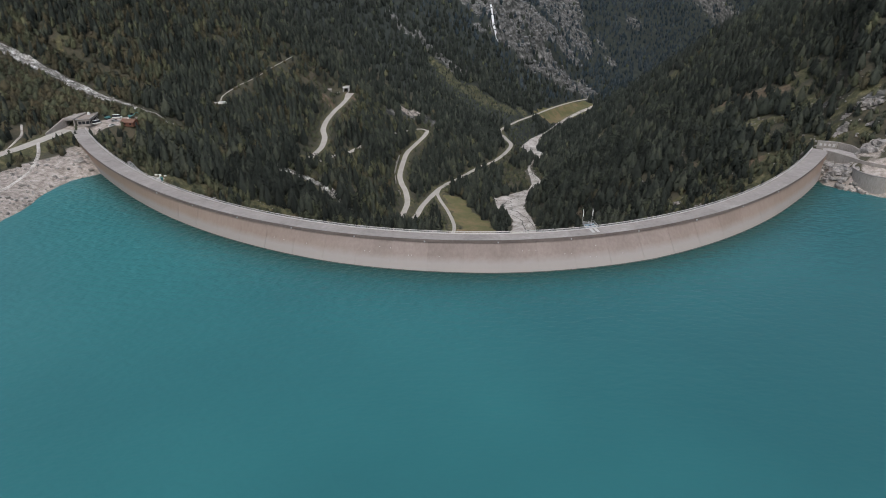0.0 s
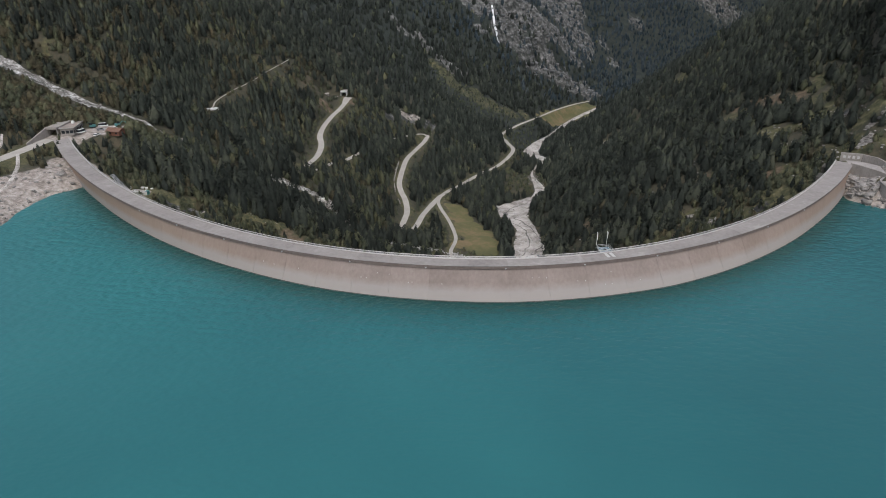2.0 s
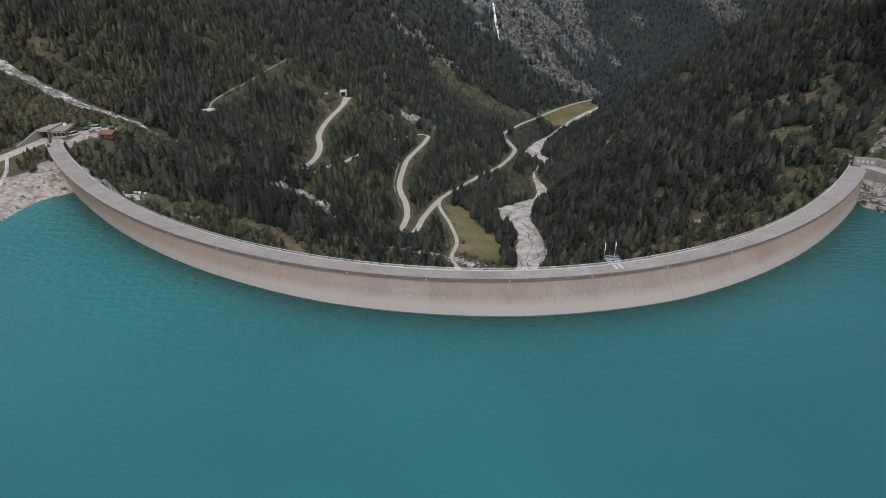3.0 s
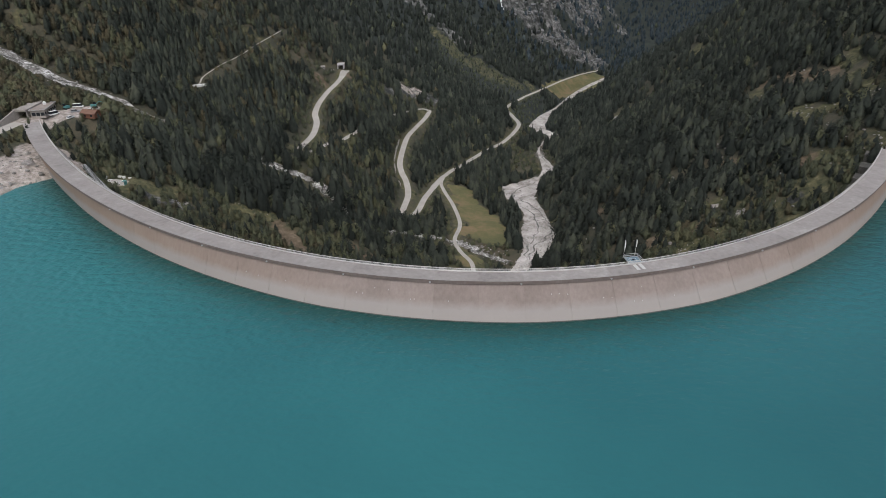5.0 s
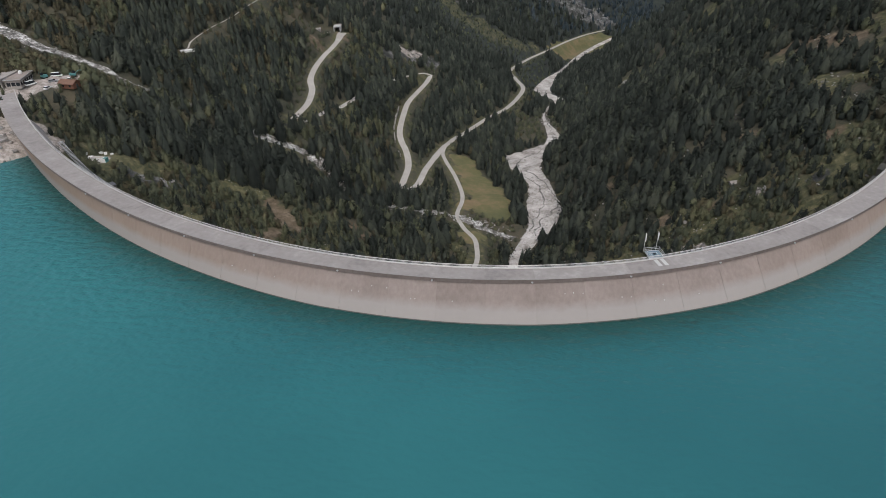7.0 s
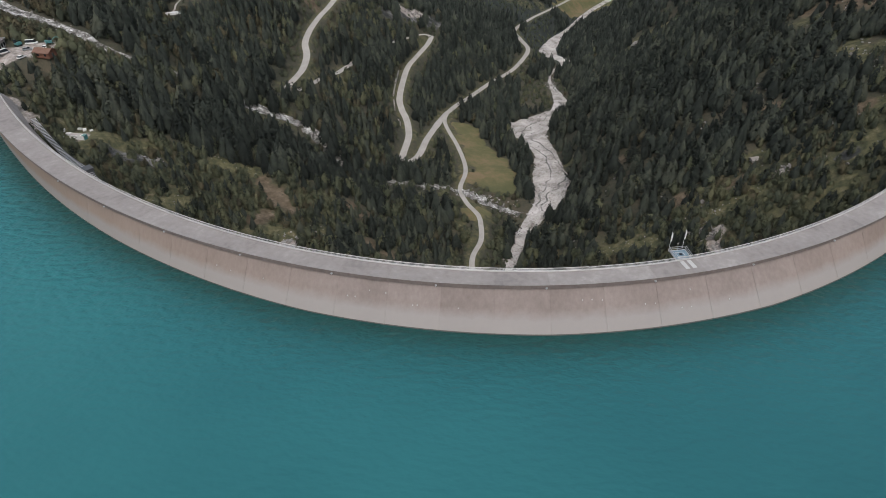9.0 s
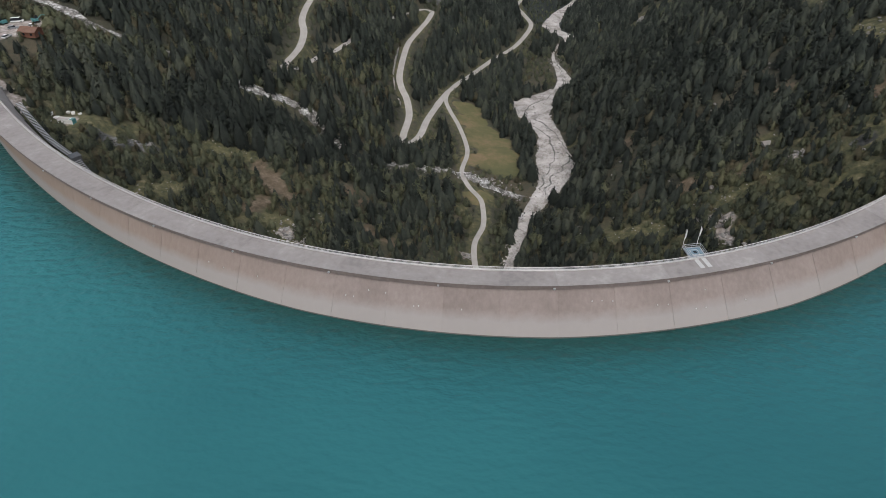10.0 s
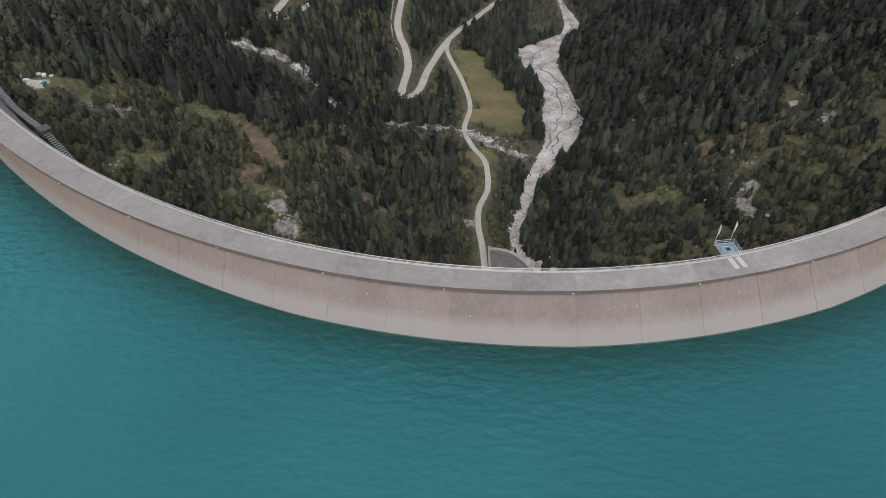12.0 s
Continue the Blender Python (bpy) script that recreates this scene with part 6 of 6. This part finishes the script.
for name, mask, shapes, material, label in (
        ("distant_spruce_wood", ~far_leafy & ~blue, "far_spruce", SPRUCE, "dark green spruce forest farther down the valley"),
        ("distant_spruce_wood", ~far_leafy & blue, "far_spruce", HAZESPRUCE, "dark spruce forest far down the valley"),
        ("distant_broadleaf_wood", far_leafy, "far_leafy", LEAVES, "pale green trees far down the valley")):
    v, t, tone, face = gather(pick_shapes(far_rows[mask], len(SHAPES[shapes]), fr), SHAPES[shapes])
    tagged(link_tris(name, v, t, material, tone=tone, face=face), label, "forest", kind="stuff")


def tree_mesh(name, shape, material):
    ob = link_tris(name, shape[0], shape[1], material, tone=np.full(len(shape[0]), rng.normal(0, 0.5)), face=shape[2])
    me = ob.data
    bpy.data.objects.remove(ob)
    return me


SINGLE = {"spruce": ([tree_mesh("crown", s, SPRUCE) for s in SHAPES["spruce"]], "spruce_tree", "dark green pointed spruce tree below the dam", "spruce tree"),
          "broadleaf": ([tree_mesh("crown", s, LEAVES) for s in SHAPES["broadleaf"]], "broadleaf_tree", "olive green broad-leaved tree below the dam", "tree"),
          "bush": ([tree_mesh("crown", s, LEAVES) for s in SHAPES["bush"]], "bush", "low spreading green alder bush below the dam", "bush")}
TRUNK_MESH = [tree_mesh("trunk", s, BARK) for s in TRUNKS]
for k in np.nonzero(single)[0]:
    kind = "bush" if low[k] else "broadleaf" if leafy[k] else "spruce"
    meshes, name, label, category = SINGLE[kind]
    tree = tagged(new(name), label, category, group=name + "s below the dam")
    tree.matrix_world = Matrix.Translation(rows[k, :3]) @ Matrix.Rotation(rows[k, 4], 4, "Z") @ Matrix.Diagonal((rows[k, 3] * rows[k, 6], rows[k, 3] * rows[k, 6], rows[k, 3], 1))
    new("crown", meshes[int(r.integers(len(meshes)))]).parent = tree
    new("trunk", TRUNK_MESH[int(r.integers(3))]).parent = tree


def scatter_stones(name, x, y, low, high, label, seed, material=STONE, shapes=STONES):
    r_ = np.random.default_rng(seed)
    z = height(x, y)
    size = low + (high - low) * r_.beta(1.1, 3.5, len(x))
    rows_ = np.column_stack([x, y, z + size * 0.1, size, r_.uniform(0, 6.28, len(x)), r_.integers(0, len(shapes), len(x)), r_.uniform(0.8, 1.3, len(x)), np.zeros(len(x)), np.zeros(len(x))])
    v_, t_, _, _ = gather(rows_, [(*shape[:2], None) for shape in shapes])
    return tagged(link_tris(name, v_, t_, material), label, "stones", kind="stuff")


def beside(line, count, spread_, seed):
    mid, right = along_line(line, 1.0)
    r_ = np.random.default_rng(seed)
    k = r_.integers(0, len(mid), count)
    q = mid[k] + right[k] * (r_.normal(0, 1, count) * (np.interp(mid[k][:, 1], *spread_) if isinstance(spread_, tuple) else spread_))[:, None]
    return q[:, 0], q[:, 1]


near_river = [p for p in RIVER if p[1] < 780]
scatter_stones("river_stones", *beside(near_river, 700, ([300, 335, 380, 410, 450, 490, 540, 800], [7, 2.5, 2.5, 4, 6, 5, 3, 3]), 1), 0.3, 1.5, "pale grey boulders strewn along the river bed", 2)
scatter_stones("stream_stones", *beside(STREAM, 1100, 2.6, 3), 0.3, 1.7, "white boulders in the steep mountain stream", 4)
rs = np.random.default_rng(5)
sx, sy = rs.uniform(-262, -172, 1700), rs.uniform(170, 345, 1700)
sz = height(sx, sy)
sn, _ = dam_gap(sx, sy)
ok = (zones(sx, sy, sz)[0] > 0.6) & (sn < -2) & (sz > 0.1) & (to_line(sx, sy, ROAD_SHORE)[0] > 6)
scatter_stones("shore_stones", sx[ok], sy[ok], 0.2, 1.3, "pale broken rock on the lake shore", 6, STONE, SLABS)
sx, sy = rs.uniform(183, 240, 700), rs.uniform(255, 345, 700)
sz = height(sx, sy)
sn, _ = dam_gap(sx, sy)
ok = (zones(sx, sy, sz)[0] > 0.5) & (np.abs(sn) > 9) & (sz > -0.5) & (np.hypot(sx - 211, sy - 280) > 14.5) & (to_line(sx, sy, [(196.5, 312.6), (201.5, 310.2), (205.3, 303), (208.5, 296), (213, 290.5), (221, 285.5), (240, 277)])[0] > 6)
scatter_stones("shore_stones", sx[ok], sy[ok], 0.5, 2.4, "large pale granite slabs at the dam end", 7, STONE, SLABS)
spots = [(cx + rs.normal(0, 0.5) * size, cy + rs.normal(0, 0.5) * size) for cx, cy, size in ROCKY if not 190 < cx < 240 for k in range(26)]
spots += [(-62 + rs.normal(0, 3.5), 300 + rs.normal(0, 9)) for k in range(70)] + [(-20 + rs.normal(0, 9), 697 + rs.normal(0, 8)) for k in range(60)] + [(20 + rs.normal(0, 9), 421 + rs.normal(0, 3)) for k in range(60)]
spots = np.array(spots)
scatter_stones("scree_stones", spots[:, 0], spots[:, 1], 0.3, 1.6, "grey scree and boulders in forest clearings", 8)

sx, sy = rs.uniform(60, 260, 260), rs.uniform(300, 480, 260)
ok = open_ground(sx, sy)
scatter_stones("slope_stones", sx[ok], sy[ok], 0.4, 2.0, "pale boulders scattered between the trees", 9)


def slab_mesh(shape):
    ob = link("slab", *shape, STONE)
    me = ob.data
    bpy.data.objects.remove(ob)
    return me


SLAB_MESH = [slab_mesh(shape) for shape in SLABS]


def outcrop(x, y, size, seed):
    """A cluster of cracked, tilted granite slabs standing out of the slope."""
    rr = random.Random(seed)
    base = Vector((x, y, level(x, y)))
    rock = tagged(new("rock_outcrop"), "pale cracked granite slabs on the slope by the dam end", "rock", group="rock outcrops")
    rock.location = base
    for k in range(rr.randint(9, 13)):
        big = size * rr.uniform(0.3, 0.7) * (1 if k else 1.1)
        turn = Matrix.Rotation(rr.uniform(-0.3, 0.3) + 0.5, 4, "Z") @ Matrix.Rotation(rr.uniform(-0.45, 0.15), 4, "X") @ Matrix.Diagonal((1.35 * big, 0.8 * big, 0.75 * big, 1))
        off = (rr.gauss(0, 0.5) * size, rr.gauss(0, 0.45) * size)
        slab = new("slab", SLAB_MESH[rr.randrange(len(SLAB_MESH))])
        slab.parent = rock
        slab.matrix_local = Matrix.Translation((off[0], off[1], level(x + off[0], y + off[1]) + big * 0.18 - base.z)) @ turn
    return rock


for k, (x_, y_, size_) in enumerate(((213, 303, 3.4), (216, 304, 3.4), (219, 307, 3.0), (214, 308, 2.8), (215.8, 331, 2.4), (217.5, 333, 2.2), (213.5, 329.5, 1.8), (192, 299, 3.0), (191.5, 292, 3.2), (195.5, 294.5, 3.4), (188.5, 291.5, 2.6), (193, 287.5, 2.8), (197, 299, 3.0), (194, 303, 2.4), (197.5, 289, 2.6), (230, 340, 3.6), (234, 338, 3.2),
                                   (231, 378, 2.6), (228, 377, 2.2), (226, 322, 2.6), (222, 340, 2.0), (-186, 338, 2.4), (-181, 345, 2.0), (-190, 330, 2.2), (-135, 334, 2.0), (-131, 337, 1.8), (-126, 339, 2.2), (104, 316, 2.2), (180, 690, 3.0))):
    outcrop(x_, y_, size_, 40 + k)
sx, sy = rs.uniform(196, 262, 420), rs.uniform(296, 420, 420)
ok = open_ground(sx, sy) & (rs.uniform(0, 1, 420) < 0.6)
scatter_stones("slope_stones", sx[ok], sy[ok], 0.3, 1.7, "pale boulders strewn over the grassy slope", 10)
sx, sy = rs.uniform(60, 300, 2600), rs.uniform(1110, 1420, 2600)
ok = zones(sx, sy, height(sx, sy))[3] > 0.6
scatter_stones("cliff_blocks", sx[ok], sy[ok], 1.0, 5.5, "grey blocks and ledges of the far cliff", 11, CLIFFROCK, SLABS)
share_, across = rs.uniform(300, 600, 2200), rs.uniform(0.03, 0.97, 2200)
bank_l, bank_r = [np.column_stack([np.interp(share_, [pair[k][1] for pair in BANKS], [pair[k][0] for pair in BANKS]), share_]) for k in (0, 1)]
bed_places = bank_l + (bank_r - bank_l) * across[:, None]
scatter_stones("river_pebbles", bed_places[:, 0], bed_places[:, 1], 0.25, 1.1, "pale cobbles spread over the gravel bars", 17, GRAVEL, SLABS)
low_river = [p for p in RIVER if p[1] < 415]
bx, by = beside(low_river, 520, 2.0, 12)
scatter_stones("river_stones", bx, by, 0.3, 1.3, "pale boulders crowding the narrow river", 13, GRAVEL)
scatter_stones("river_stones", 37 + rs.normal(0, 3.4, 90), 311 + rs.normal(0, 4.5, 90), 0.7, 2.9, "pile of broken rock beside the weir", 14, GRAVEL)
scatter_stones("scree_stones", -60 + rs.normal(0, 4, 160), 306 + rs.normal(0, 9, 160), 0.3, 1.1, "pale scree among grass below the dam", 15)
spots = np.array([(cx + rs.normal(0, 0.6) * size, cy + rs.normal(0, 0.6) * size) for cx, cy, size in (*GRASS_BELOW[4:16], *GRASS_BESIDE[:7]) for k in range(12)])
scatter_stones("scree_stones", spots[:, 0], spots[:, 1], 0.2, 0.8, "small pale stones lying in grassy clearings", 18)
scatter_stones("scree_stones", 110 + rs.normal(0, 3.5, 110), 321 + rs.normal(0, 5, 110), 0.4, 1.4, "grey scree patch on the bushy slope", 16)
